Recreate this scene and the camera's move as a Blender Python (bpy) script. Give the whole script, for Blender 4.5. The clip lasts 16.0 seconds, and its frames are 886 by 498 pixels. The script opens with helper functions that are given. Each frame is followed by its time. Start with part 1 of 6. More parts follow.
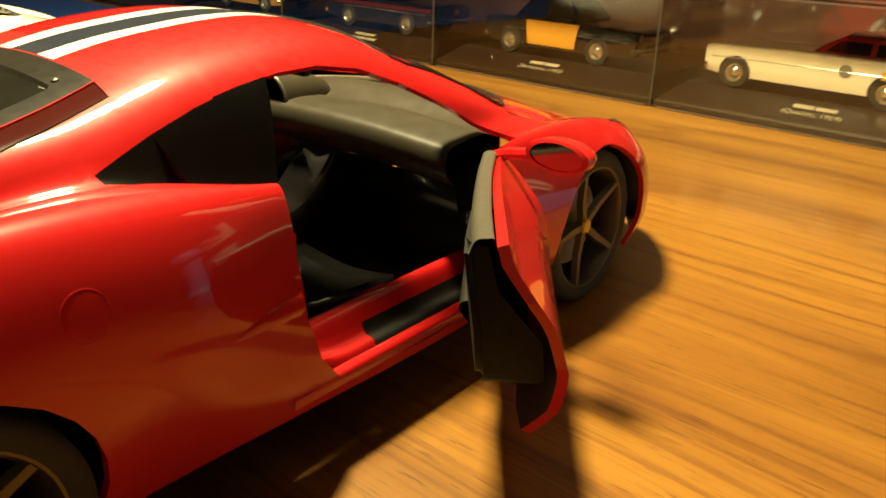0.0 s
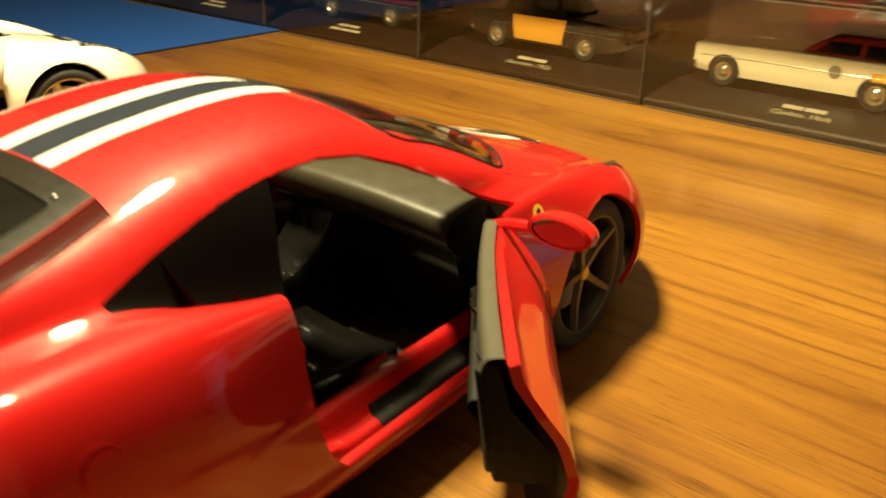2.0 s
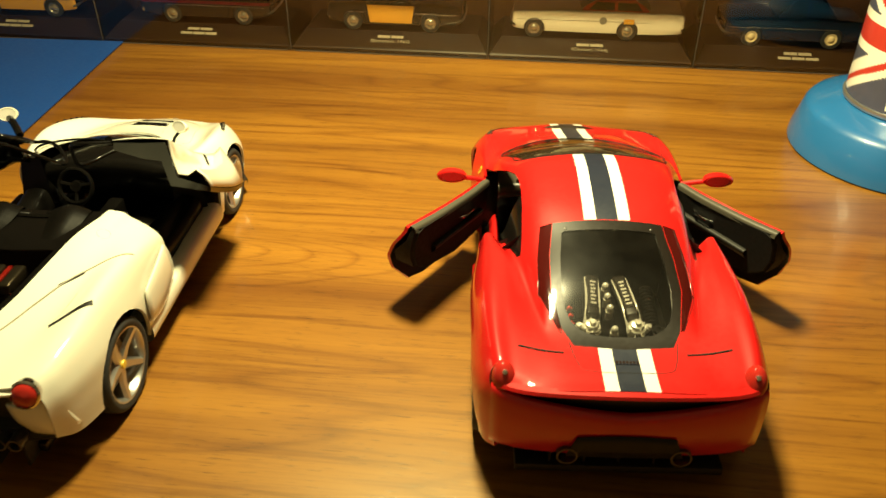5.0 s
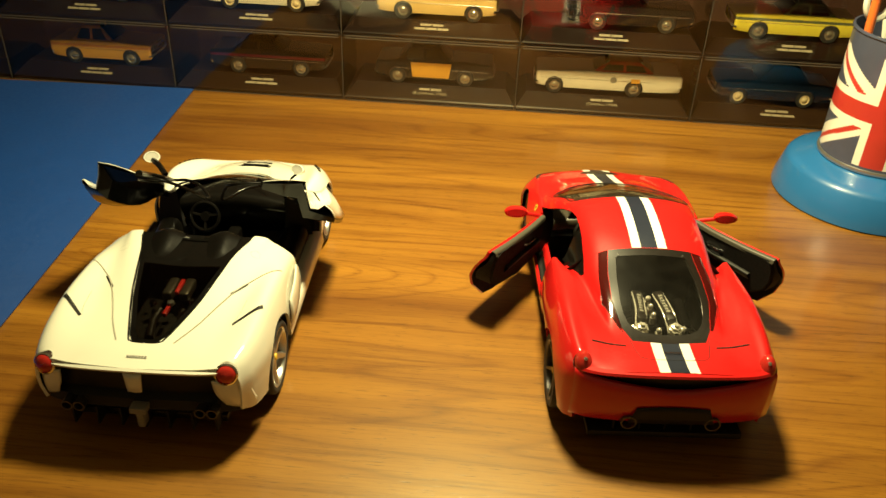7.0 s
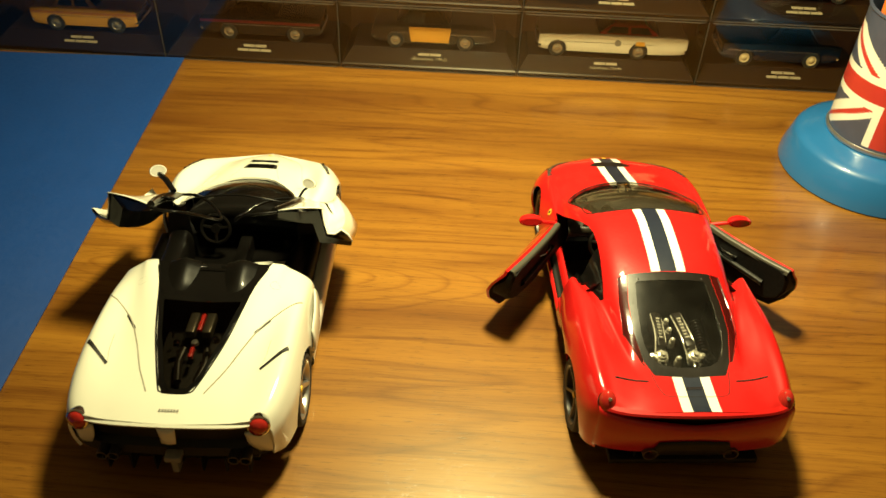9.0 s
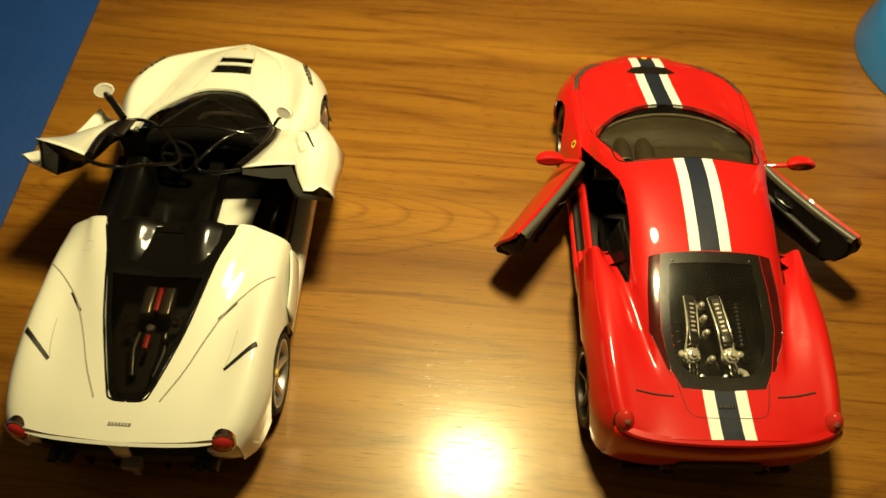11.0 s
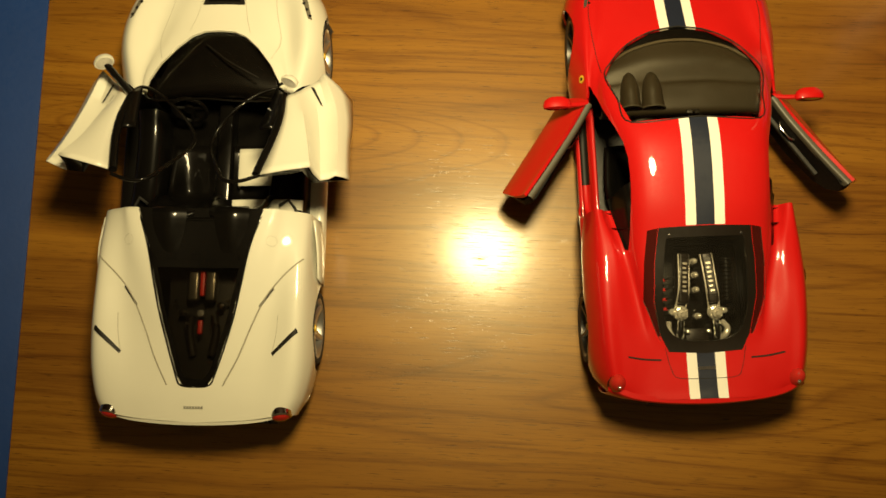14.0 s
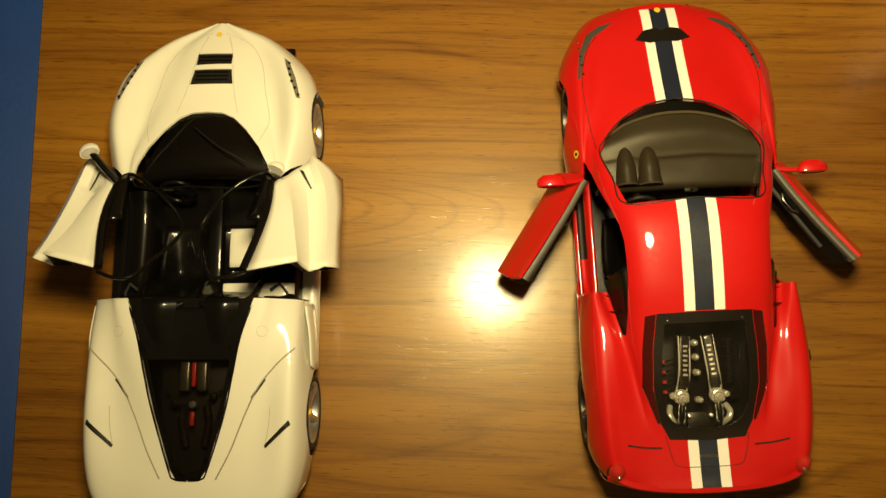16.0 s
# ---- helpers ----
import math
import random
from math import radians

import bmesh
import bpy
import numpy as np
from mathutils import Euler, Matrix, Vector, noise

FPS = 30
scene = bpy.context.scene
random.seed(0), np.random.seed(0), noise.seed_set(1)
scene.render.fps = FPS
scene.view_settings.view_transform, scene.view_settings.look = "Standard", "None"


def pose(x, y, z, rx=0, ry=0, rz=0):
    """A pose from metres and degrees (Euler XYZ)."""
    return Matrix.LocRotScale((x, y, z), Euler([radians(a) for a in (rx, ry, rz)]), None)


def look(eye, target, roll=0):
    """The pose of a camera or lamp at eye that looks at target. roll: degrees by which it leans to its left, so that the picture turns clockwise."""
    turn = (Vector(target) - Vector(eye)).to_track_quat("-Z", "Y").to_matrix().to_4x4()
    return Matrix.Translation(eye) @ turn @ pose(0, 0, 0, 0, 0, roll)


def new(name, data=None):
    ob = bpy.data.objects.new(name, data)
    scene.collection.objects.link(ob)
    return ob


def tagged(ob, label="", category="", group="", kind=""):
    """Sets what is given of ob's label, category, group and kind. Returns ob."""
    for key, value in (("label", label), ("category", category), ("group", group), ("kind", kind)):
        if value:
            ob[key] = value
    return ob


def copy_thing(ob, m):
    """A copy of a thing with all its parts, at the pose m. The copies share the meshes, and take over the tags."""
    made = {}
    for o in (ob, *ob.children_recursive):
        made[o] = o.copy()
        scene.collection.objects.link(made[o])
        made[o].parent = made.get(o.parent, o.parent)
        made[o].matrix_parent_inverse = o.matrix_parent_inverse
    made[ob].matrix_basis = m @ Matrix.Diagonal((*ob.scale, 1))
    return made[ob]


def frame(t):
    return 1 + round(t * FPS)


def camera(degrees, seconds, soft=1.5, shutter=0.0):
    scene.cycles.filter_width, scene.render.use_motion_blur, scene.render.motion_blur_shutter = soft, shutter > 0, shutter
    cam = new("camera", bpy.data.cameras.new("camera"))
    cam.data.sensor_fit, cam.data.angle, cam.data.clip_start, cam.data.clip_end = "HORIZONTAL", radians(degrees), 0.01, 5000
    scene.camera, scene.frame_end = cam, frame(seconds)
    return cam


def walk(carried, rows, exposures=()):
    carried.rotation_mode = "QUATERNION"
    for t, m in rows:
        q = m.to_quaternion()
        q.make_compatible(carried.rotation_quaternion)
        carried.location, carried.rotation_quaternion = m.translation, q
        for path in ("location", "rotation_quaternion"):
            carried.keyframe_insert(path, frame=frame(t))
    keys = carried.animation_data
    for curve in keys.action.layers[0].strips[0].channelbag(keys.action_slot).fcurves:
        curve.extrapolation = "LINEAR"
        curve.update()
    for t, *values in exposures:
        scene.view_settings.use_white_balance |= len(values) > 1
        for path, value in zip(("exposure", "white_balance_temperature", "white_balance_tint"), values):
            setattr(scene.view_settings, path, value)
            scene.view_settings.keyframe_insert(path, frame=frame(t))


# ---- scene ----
cam = camera(56.4, 16.0, shutter=0.5)
PATH = [
    (0, (0.20936, -0.38503, 0.08874), (0.02181, -0.17955, -0.02354), 1.71),
    (0.5, (0.21524, -0.37298, 0.08635), (0.01312, -0.18387, -0.02933), -0.42),
    (1, (0.20973, -0.36696, 0.08616), (0.00846, -0.17085, -0.01889), -0.53),
    (1.5, (0.21252, -0.36940, 0.08819), (0.00736, -0.18370, -0.02768), -0.66),
    (2, (0.20077, -0.38115, 0.10845), (0.02106, -0.17592, -0.01638), 0.93),
    (2.5, (0.17385, -0.42334, 0.13987), (0.03341, -0.19522, 0.00483), 1.02),
    (3, (0.13789, -0.47090, 0.17266), (0.02288, -0.23241, 0.03161), 1.48),
    (3.5, (0.10766, -0.51865, 0.20106), (0.02680, -0.26843, 0.05666), 1.57),
    (4, (0.08354, -0.55547, 0.22292), (0.03321, -0.30531, 0.06516), 1.68),
    (4.2, (0.07259, -0.56905, 0.22799), (0.02720, -0.32114, 0.06526), 0.78),
    (6.3, (-0.00809, -0.66520, 0.26698), (-0.01693, -0.41930, 0.09536), 2.83),
    (6.5, (-0.01214, -0.67477, 0.27454), (-0.02707, -0.42577, 0.10789), 2.16),
    (7, (-0.01631, -0.70066, 0.28923), (-0.03189, -0.44721, 0.12948), 2.31),
    (7.5, (-0.02101, -0.70850, 0.30393), (-0.03510, -0.45507, 0.14400), 2.83),
    (8, (-0.03135, -0.70183, 0.32315), (-0.03950, -0.45011, 0.16014), 2.37),
    (8.5, (-0.03723, -0.68550, 0.33532), (-0.04694, -0.44624, 0.15460), 2.48),
    (9, (-0.04089, -0.66022, 0.34492), (-0.04713, -0.42918, 0.15366), 2.24),
    (9.5, (-0.04361, -0.63155, 0.35835), (-0.04142, -0.41411, 0.15168), 3.42),
    (9.7, (-0.04613, -0.62233, 0.35831), (-0.05114, -0.40725, 0.14923), 2.45),
    (11.8, (-0.03310, -0.48579, 0.35756), (-0.04332, -0.34449, 0.09312), 1.24),
    (12, (-0.03389, -0.47175, 0.35371), (-0.04600, -0.33447, 0.08724), 0.30),
    (12.5, (-0.03551, -0.44360, 0.37675), (-0.03881, -0.33079, 0.09879), 1.24),
    (13, (-0.03455, -0.42079, 0.42599), (-0.04907, -0.34460, 0.13619), -7.12),
    (13.5, (-0.05387, -0.40740, 0.45807), (-0.05483, -0.35895, 0.16201), -0.08),
    (14, (-0.04562, -0.40838, 0.44339), (-0.05157, -0.36125, 0.14717), -4.62),
    (14.5, (-0.03633, -0.38810, 0.44045), (-0.04215, -0.34253, 0.14399), -5.59),
    (15, (-0.03856, -0.37487, 0.44170), (-0.04833, -0.32833, 0.14549), -9.35),
    (15.5, (-0.03463, -0.36353, 0.44074), (-0.04831, -0.31853, 0.14445), -15.23),
    (16, (-0.03501, -0.36159, 0.44166), (-0.04764, -0.31829, 0.14507), -14.69),
]
EXPOSURES = [(0.0, 1.54, 5720, 6), (1.5, 1.58, 5640, 5), (2.5, 1.36, 5740, 3), (3.5, 1.30, 5660, 0), (4.2, 1.21, 5680, 0), (6.3, 1.03, 5730, 3), (7.0, 1.03, 5730, 3), (9.0, 0.97, 5640, 1),
             (9.7, 0.90, 5680, 2), (11.8, -0.02, 6130, 11), (12.5, -0.13, 6150, 14), (16.0, -0.14, 6150, 14)]
walk(cam, [(t, look(eye, target, roll)) for t, eye, target, roll in PATH], EXPOSURES)

# ---- light ----
world = bpy.data.worlds.new("room_dark")
scene.world = world
world.use_nodes = True
world.node_tree.nodes["Background"].inputs[0].default_value = (1.0, 0.62, 0.30, 1)
world.node_tree.nodes["Background"].inputs[1].default_value = 0.08
S = 1 / 18            # the model cars' scale: their plans below are in metres of the full-size car


def lamp(name, at, target, watts, radius, colour):
    """The bulb of a shaded desk lamp: strongest along its axis, fading to the rim of a shade that lets some light through."""
    for kind, share in (("SPOT", 0.64), ("POINT", 0.36)):
        data = bpy.data.lights.new(name, kind)
        data.energy, data.shadow_soft_size, data.color = watts * share, radius, colour
        if kind == "SPOT":
            data.spot_size, data.spot_blend = radians(128), 1.0
        new(name, data).matrix_world = look(at, target)


lamp("desk_lamp_light", (-0.022, -0.255, 0.475), (0.03, -0.06, 0.0), 17.0, 0.038, (1.0, 0.79, 0.36))


# ---- materials ----
def nodes_of(name):
    m = bpy.data.materials.new(name)
    m.use_nodes = True
    return m, m.node_tree.nodes, m.node_tree.links, m.node_tree.nodes["Principled BSDF"]


def plain(name, colour, rough=0.5, metal=0.0, coat=0.0, vary=0.12, grain=60.0, bump=0.0, alpha=1.0, paint=False, sheen=0.5):
    """Paint, plastic or metal with a little unevenness in colour and gloss."""
    m, n, l, b = nodes_of(name)
    co = n.new("ShaderNodeTexCoord")
    no = n.new("ShaderNodeTexNoise")
    no.inputs["Scale"].default_value, no.inputs["Detail"].default_value = grain, 6
    l.new(co.outputs["Object"], no.inputs["Vector"])
    mix = n.new("ShaderNodeMix")
    mix.data_type = "RGBA"
    mix.inputs[6].default_value = (*[c * (1 - vary) for c in colour], 1)
    mix.inputs[7].default_value = (*[min(1, c * (1 + vary)) for c in colour], 1)
    l.new(no.outputs["Fac"], mix.inputs[0])
    l.new(mix.outputs[2], b.inputs["Base Color"])
    fine = n.new("ShaderNodeTexNoise")
    fine.inputs["Scale"].default_value, fine.inputs["Detail"].default_value = grain * 9, 4
    l.new(co.outputs["Object"], fine.inputs["Vector"])
    ramp = n.new("ShaderNodeMapRange")
    ramp.inputs[3].default_value, ramp.inputs[4].default_value = max(0.02, rough * 0.8), min(1, rough * 1.25)
    l.new(fine.outputs["Fac"], ramp.inputs[0])
    l.new(ramp.outputs[0], b.inputs["Roughness"])
    b.inputs["Metallic"].default_value, b.inputs["Coat Weight"].default_value = metal, coat
    b.inputs["Coat Roughness"].default_value = 0.03
    b.inputs["Specular IOR Level"].default_value = 0.15 if coat > 0.9 or paint else sheen
    if paint:
        b.inputs["Coat Roughness"].default_value = 0.04
    b.inputs["Alpha"].default_value = alpha
    if bump:
        bu = n.new("ShaderNodeBump")
        bu.inputs["Strength"].default_value, bu.inputs["Distance"].default_value = bump, 0.0003
        l.new(fine.outputs["Fac"], bu.inputs["Height"])
        l.new(bu.outputs["Normal"], b.inputs["Normal"])
    return m


def clear(name, tint=(1, 1, 1), rough=0.02, ior=1.45, spread=(0.6, 2.2), dust=0.0):
    """A thin clear sheet: see-through with a tint, and a mirror gloss that grows towards a grazing view."""
    m, n, l, b = nodes_of(name)
    see, gloss, mix, fr = n.new("ShaderNodeBsdfTransparent"), n.new("ShaderNodeBsdfGlossy"), n.new("ShaderNodeMixShader"), n.new("ShaderNodeLayerWeight")
    see.inputs[0].default_value = (*tint, 1)
    smear = n.new("ShaderNodeTexNoise")
    smear.inputs["Scale"].default_value, smear.inputs["Detail"].default_value = 120, 5
    co = n.new("ShaderNodeTexCoord")
    l.new(co.outputs["Object"], smear.inputs["Vector"])
    rng = n.new("ShaderNodeMapRange")
    rng.inputs[1].default_value, rng.inputs[2].default_value = 0.35, 0.7
    rng.inputs[3].default_value, rng.inputs[4].default_value = rough * spread[0], rough * spread[1]
    l.new(smear.outputs["Fac"], rng.inputs[0])
    l.new(rng.outputs[0], gloss.inputs["Roughness"])
    fr.inputs["Blend"].default_value = 0.5
    steep, lift = n.new("ShaderNodeMath"), n.new("ShaderNodeMath")
    steep.operation, lift.operation = "POWER", "MULTIPLY_ADD"
    steep.inputs[1].default_value = 5.0
    f0 = ((ior - 1) / (ior + 1)) ** 2
    lift.inputs[1].default_value, lift.inputs[2].default_value = 1 - f0, f0
    l.new(fr.outputs["Facing"], steep.inputs[0])
    l.new(steep.outputs[0], lift.inputs[0])
    l.new(lift.outputs[0], mix.inputs[0])
    l.new(see.outputs[0], mix.inputs[1])
    l.new(gloss.outputs[0], mix.inputs[2])
    out = mix
    if dust:
        film, out = n.new("ShaderNodeBsdfDiffuse"), n.new("ShaderNodeMixShader")
        film.inputs[0].default_value = (0.55, 0.50, 0.40, 1)
        share = n.new("ShaderNodeMath")
        share.operation, share.inputs[1].default_value = "MULTIPLY", dust
        l.new(smear.outputs["Fac"], share.inputs[0])
        l.new(share.outputs[0], out.inputs[0])
        l.new(mix.outputs[0], out.inputs[1])
        l.new(film.outputs[0], out.inputs[2])
    l.new(out.outputs[0], n["Material Output"].inputs["Surface"])
    n.remove(b)
    return m


def wood(name, heart):
    """Walnut-coloured table laminate: streaks along x, bent growth rings, a cathedral figure at each heart, short dark pores."""
    m, n, l, b = nodes_of(name)
    co = n.new("ShaderNodeTexCoord")

    def maths(op, a, c=None, d=None):
        t = n.new("ShaderNodeMath")
        t.operation = op
        for i, v in enumerate((a, c, d)):
            if v is None:
                continue
            if isinstance(v, (int, float)):
                t.inputs[i].default_value = v
            else:
                l.new(v, t.inputs[i])
        return t.outputs[0]

    def noise(src, sx, sy, detail, rough, at=(0, 0, 0)):
        mp = n.new("ShaderNodeMapping")
        mp.inputs["Scale"].default_value, mp.inputs["Location"].default_value = (sx, sy, 1), at
        l.new(src, mp.inputs[0])
        t = n.new("ShaderNodeTexNoise")
        t.inputs["Scale"].default_value, t.inputs["Detail"].default_value, t.inputs["Roughness"].default_value = 1, detail, rough
        l.new(mp.outputs[0], t.inputs["Vector"])
        return t

    def ramp(src, *stops):
        c = n.new("ShaderNodeValToRGB")
        for i, (p, col) in enumerate(stops):
            e = c.color_ramp.elements[i] if i < 2 else c.color_ramp.elements.new(p)
            e.position, e.color = p, (*col, 1)
        l.new(src, c.inputs[0])
        return c.outputs[0]

    def times(a, c, amount):
        x = n.new("ShaderNodeMix")
        x.data_type, x.blend_type = "RGBA", "MULTIPLY"
        x.inputs[0].default_value = amount
        l.new(a, x.inputs[6])
        l.new(c, x.inputs[7])
        return x.outputs[2]

    warp = noise(co.outputs["Object"], 4.2, 9.0, 2, 0.5)
    add = n.new("ShaderNodeMix")
    add.data_type, add.blend_type = "RGBA", "LINEAR_LIGHT"
    add.inputs[0].default_value = 0.009
    l.new(co.outputs["Object"], add.inputs[6])
    l.new(warp.outputs["Color"], add.inputs[7])
    bent = add.outputs[2]
    broad, mid, fine = noise(bent, 1.6, 24, 3, 0.5), noise(bent, 5, 210, 6, 0.72), noise(bent, 26, 1000, 3, 0.6)
    pores, slow = noise(bent, 75, 1900, 2, 0.5, (3, 7, 0)), noise(bent, 1.15, 15, 2.0, 0.4)
    phase = maths("MULTIPLY", slow.outputs["Fac"], 13.0)
    for x, y, length, width, rings in heart:
        mp = n.new("ShaderNodeMapping")
        mp.inputs["Location"].default_value, mp.inputs["Scale"].default_value = (-x / length, -y / width, 0), (1 / length, 1 / width, 0)
        l.new(bent, mp.inputs[0])
        away = n.new("ShaderNodeVectorMath")
        away.operation = "LENGTH"
        l.new(mp.outputs[0], away.inputs[0])
        near = maths("MAXIMUM", maths("SUBTRACT", 1.0, away.outputs["Value"]), 0.0)
        phase = maths("MULTIPLY_ADD", near, rings, phase)
    saw = maths("FRACT", phase)
    colour = ramp(broad.outputs["Fac"], (0.30, (0.143, 0.050, 0.0036)), (0.68, (0.318, 0.143, 0.0105)))
    colour = times(colour, ramp(saw, (0.0, (0.40, 0.27, 0.15)), (0.07, (0.72, 0.60, 0.46)), (0.22, (1, 1, 1)), (0.90, (0.96, 0.93, 0.89)), (1.0, (0.48, 0.35, 0.22))), 0.48)
    colour = times(colour, ramp(mid.outputs["Fac"], (0.34, (0.42, 0.29, 0.17)), (0.49, (1, 1, 1))), 0.72)
    colour = times(colour, ramp(fine.outputs["Fac"], (0.34, (0.58, 0.46, 0.34)), (0.5, (1, 1, 1))), 0.45)
    dash = ramp(pores.outputs["Fac"], (0.31, (0.25, 0.17, 0.10)), (0.37, (1, 1, 1)))
    colour = times(colour, dash, 0.85)
    l.new(colour, b.inputs["Base Color"])
    r = n.new("ShaderNodeMapRange")
    r.inputs[3].default_value, r.inputs[4].default_value = 0.46, 0.36
    l.new(fine.outputs["Fac"], r.inputs[0])
    l.new(r.outputs[0], b.inputs["Roughness"])
    b.inputs["Specular IOR Level"].default_value = 0.62
    b.inputs["Specular Tint"].default_value = (1.0, 0.93, 0.60, 1)   # the glare's yellow colour, put into the gloss tint
    b.inputs["Coat Roughness"].default_value = 0.165
    l.new(maths("MULTIPLY", dash, 0.46), b.inputs["Coat Weight"])
    bu = n.new("ShaderNodeBump")
    bu.inputs["Strength"].default_value, bu.inputs["Distance"].default_value = 0.12, 0.0002
    l.new(maths("ADD", maths("MULTIPLY", fine.outputs["Fac"], 0.7), dash), bu.inputs["Height"])
    for socket in ("Normal", "Coat Normal"):
        l.new(bu.outputs["Normal"], b.inputs[socket])
    return m


WOOD = wood("walnut_laminate", ((-0.155, -0.279, 0.145, 0.028, 6.0), (0.30, -0.42, 0.22, 0.035, 4.0), (-0.28, -0.52, 0.2, 0.03, 3.0), (0.12, -0.06, 0.25, 0.03, 3.0)))
RED = plain("red_paint", (0.48, 0.007, 0.0045), 0.42, coat=1.0, vary=0.04, paint=True)
WHITE = plain("white_paint", (0.71, 0.70, 0.60), 0.42, coat=1.0, vary=0.03, paint=True)
STRIPE_W = plain("white_stripe", (0.78, 0.76, 0.70), 0.35, coat=0.5, vary=0.03)
NAVY = plain("navy_stripe", (0.012, 0.016, 0.032), 0.35, coat=0.5)
BLACK = plain("black_plastic", (0.010, 0.0085, 0.0065), 0.50, bump=0.2, sheen=0.3)
LINING = plain("smooth_black_lining", (0.005, 0.004, 0.0032), 0.75, bump=0.1, sheen=0.25)
GLOSS = plain("gloss_black", (0.004, 0.0035, 0.003), 0.30, coat=0.5, sheen=0.08)
RUBBER = plain("tyre_rubber", (0.018, 0.017, 0.016), 0.75, bump=0.4)
GREY = plain("grey_plastic", (0.20, 0.19, 0.16), 0.5, bump=0.15)
SILVER = plain("silver_rim", (0.55, 0.54, 0.52), 0.30, metal=0.9)
DARKRIM = plain("dark_grey_rim", (0.10, 0.095, 0.09), 0.36, metal=0.8)
CHROME = plain("chrome", (0.85, 0.84, 0.82), 0.10, metal=1.0)
BRIGHT = plain("plated_plastic", (0.86, 0.84, 0.78), 0.16, metal=0.95, bump=0.2)
PALE_MIRROR = plain("pale_mirror", (0.72, 0.70, 0.64), 0.22, metal=0.35)
MIRROR = plain("dim_mirror", (0.30, 0.29, 0.27), 0.12, metal=1.0)
MAT_BLUE = plain("blue_mat_card", (0.005, 0.040, 0.21), 0.55, vary=0.10, grain=40, bump=0.3)
BLUE = plain("blue_enamel", (0.020, 0.120, 0.34), 0.36, coat=0.6, vary=0.10, grain=35)
SMOKED = clear("smoked_glass", (0.55, 0.52, 0.46))
ACRYLIC = clear("clear_acrylic", (0.93, 0.91, 0.86), 0.03, 1.56)
PLINTH = plain("dark_plinth_plastic", (0.012, 0.0058, 0.0040), 0.34)
EDGE = plain("acrylic_edge_glint", (0.085, 0.068, 0.05), 0.16, vary=0.3, grain=90)
WALL = plain("wall_paint", (0.80, 0.73, 0.61), 0.8, bump=0.3)
DIM_WALL = plain("wood_reflection_tint", (0.070, 0.030, 0.020), 0.7, bump=0.3)
CEIL = plain("ceiling_paint", (0.82, 0.76, 0.66), 0.85, bump=0.3)


# ---- mesh helpers ----
from mathutils.bvhtree import BVHTree

def part(name, bm, material, parent=None, label="", smooth=True, k=S):
    """Links a bmesh, drawn in plan metres, as one mesh object at the scale k."""
    if k != 1:
        bmesh.ops.scale(bm, vec=(k, k, k), verts=bm.verts)
    me = bpy.data.meshes.new(name)
    bm.to_mesh(me)
    bm.free()
    for m in material if isinstance(material, (list, tuple)) else [material]:
        me.materials.append(m)
    if smooth:
        me.polygons.foreach_set("use_smooth", [True] * len(me.polygons))
        me.set_sharp_from_angle(angle=radians(38))
    ob = new(name, me)
    ob.parent = parent
    if label:
        ob["label"] = label
    return ob


def box(bm, x0, x1, y0, y1, z0, z1, bevel=0.0, seg=2, m=None):
    """A bevelled box into bm."""
    vs = [bm.verts.new((x, y, z)) for x in (x0, x1) for y in (y0, y1) for z in (z0, z1)]
    fs = [bm.faces.new([vs[i] for i in q]) for q in ((0, 1, 3, 2), (4, 6, 7, 5), (0, 4, 5, 1), (2, 3, 7, 6), (0, 2, 6, 4), (1, 5, 7, 3))]
    if bevel:
        es = list({e for f in fs for e in f.edges})
        r = bmesh.ops.bevel(bm, geom=es, offset=bevel, segments=seg, profile=0.5, affect="EDGES")
        vs = list({v for v in vs if v.is_valid} | set(r["verts"]))
    if m is not None:
        bmesh.ops.transform(bm, matrix=m, verts=vs)
    return vs


def lathe(bm, profile, n=48, axis="z", m=None):
    """Turns a profile of (radius, height) round an axis."""
    rings = []
    for r, h in profile:
        ring = []
        for i in range(n):
            a = 2 * math.pi * i / n
            p = (r * math.cos(a), r * math.sin(a), h)
            if axis == "x":
                p = (h, r * math.cos(a), r * math.sin(a))
            ring.append(bm.verts.new(p))
        rings.append(ring)
    for a, b in zip(rings, rings[1:]):
        for i in range(n):
            bm.faces.new((a[i], a[(i + 1) % n], b[(i + 1) % n], b[i]))
    vs = [v for ring in rings for v in ring]
    if m is not None:
        bmesh.ops.transform(bm, matrix=m, verts=vs)
    return vs


def smooth_line(keys, sub, beyond=None):
    """A Catmull-Rom curve through the keys."""
    p = np.array(keys, float)
    p = np.vstack([2 * p[0] - p[1], p, 2 * p[-1] - p[-2] if beyond is None else beyond])
    out = []
    for i in range(1, len(p) - 2):
        for t in np.arange(sub) / sub:
            a, b, c, d = p[i - 1], p[i], p[i + 1], p[i + 2]
            out.append(0.5 * (2 * b + (c - a) * t + (2 * a - 5 * b + 4 * c - d) * t * t + (3 * b - a - 3 * c + d) * t ** 3))
    return np.array(out + [p[-2]])


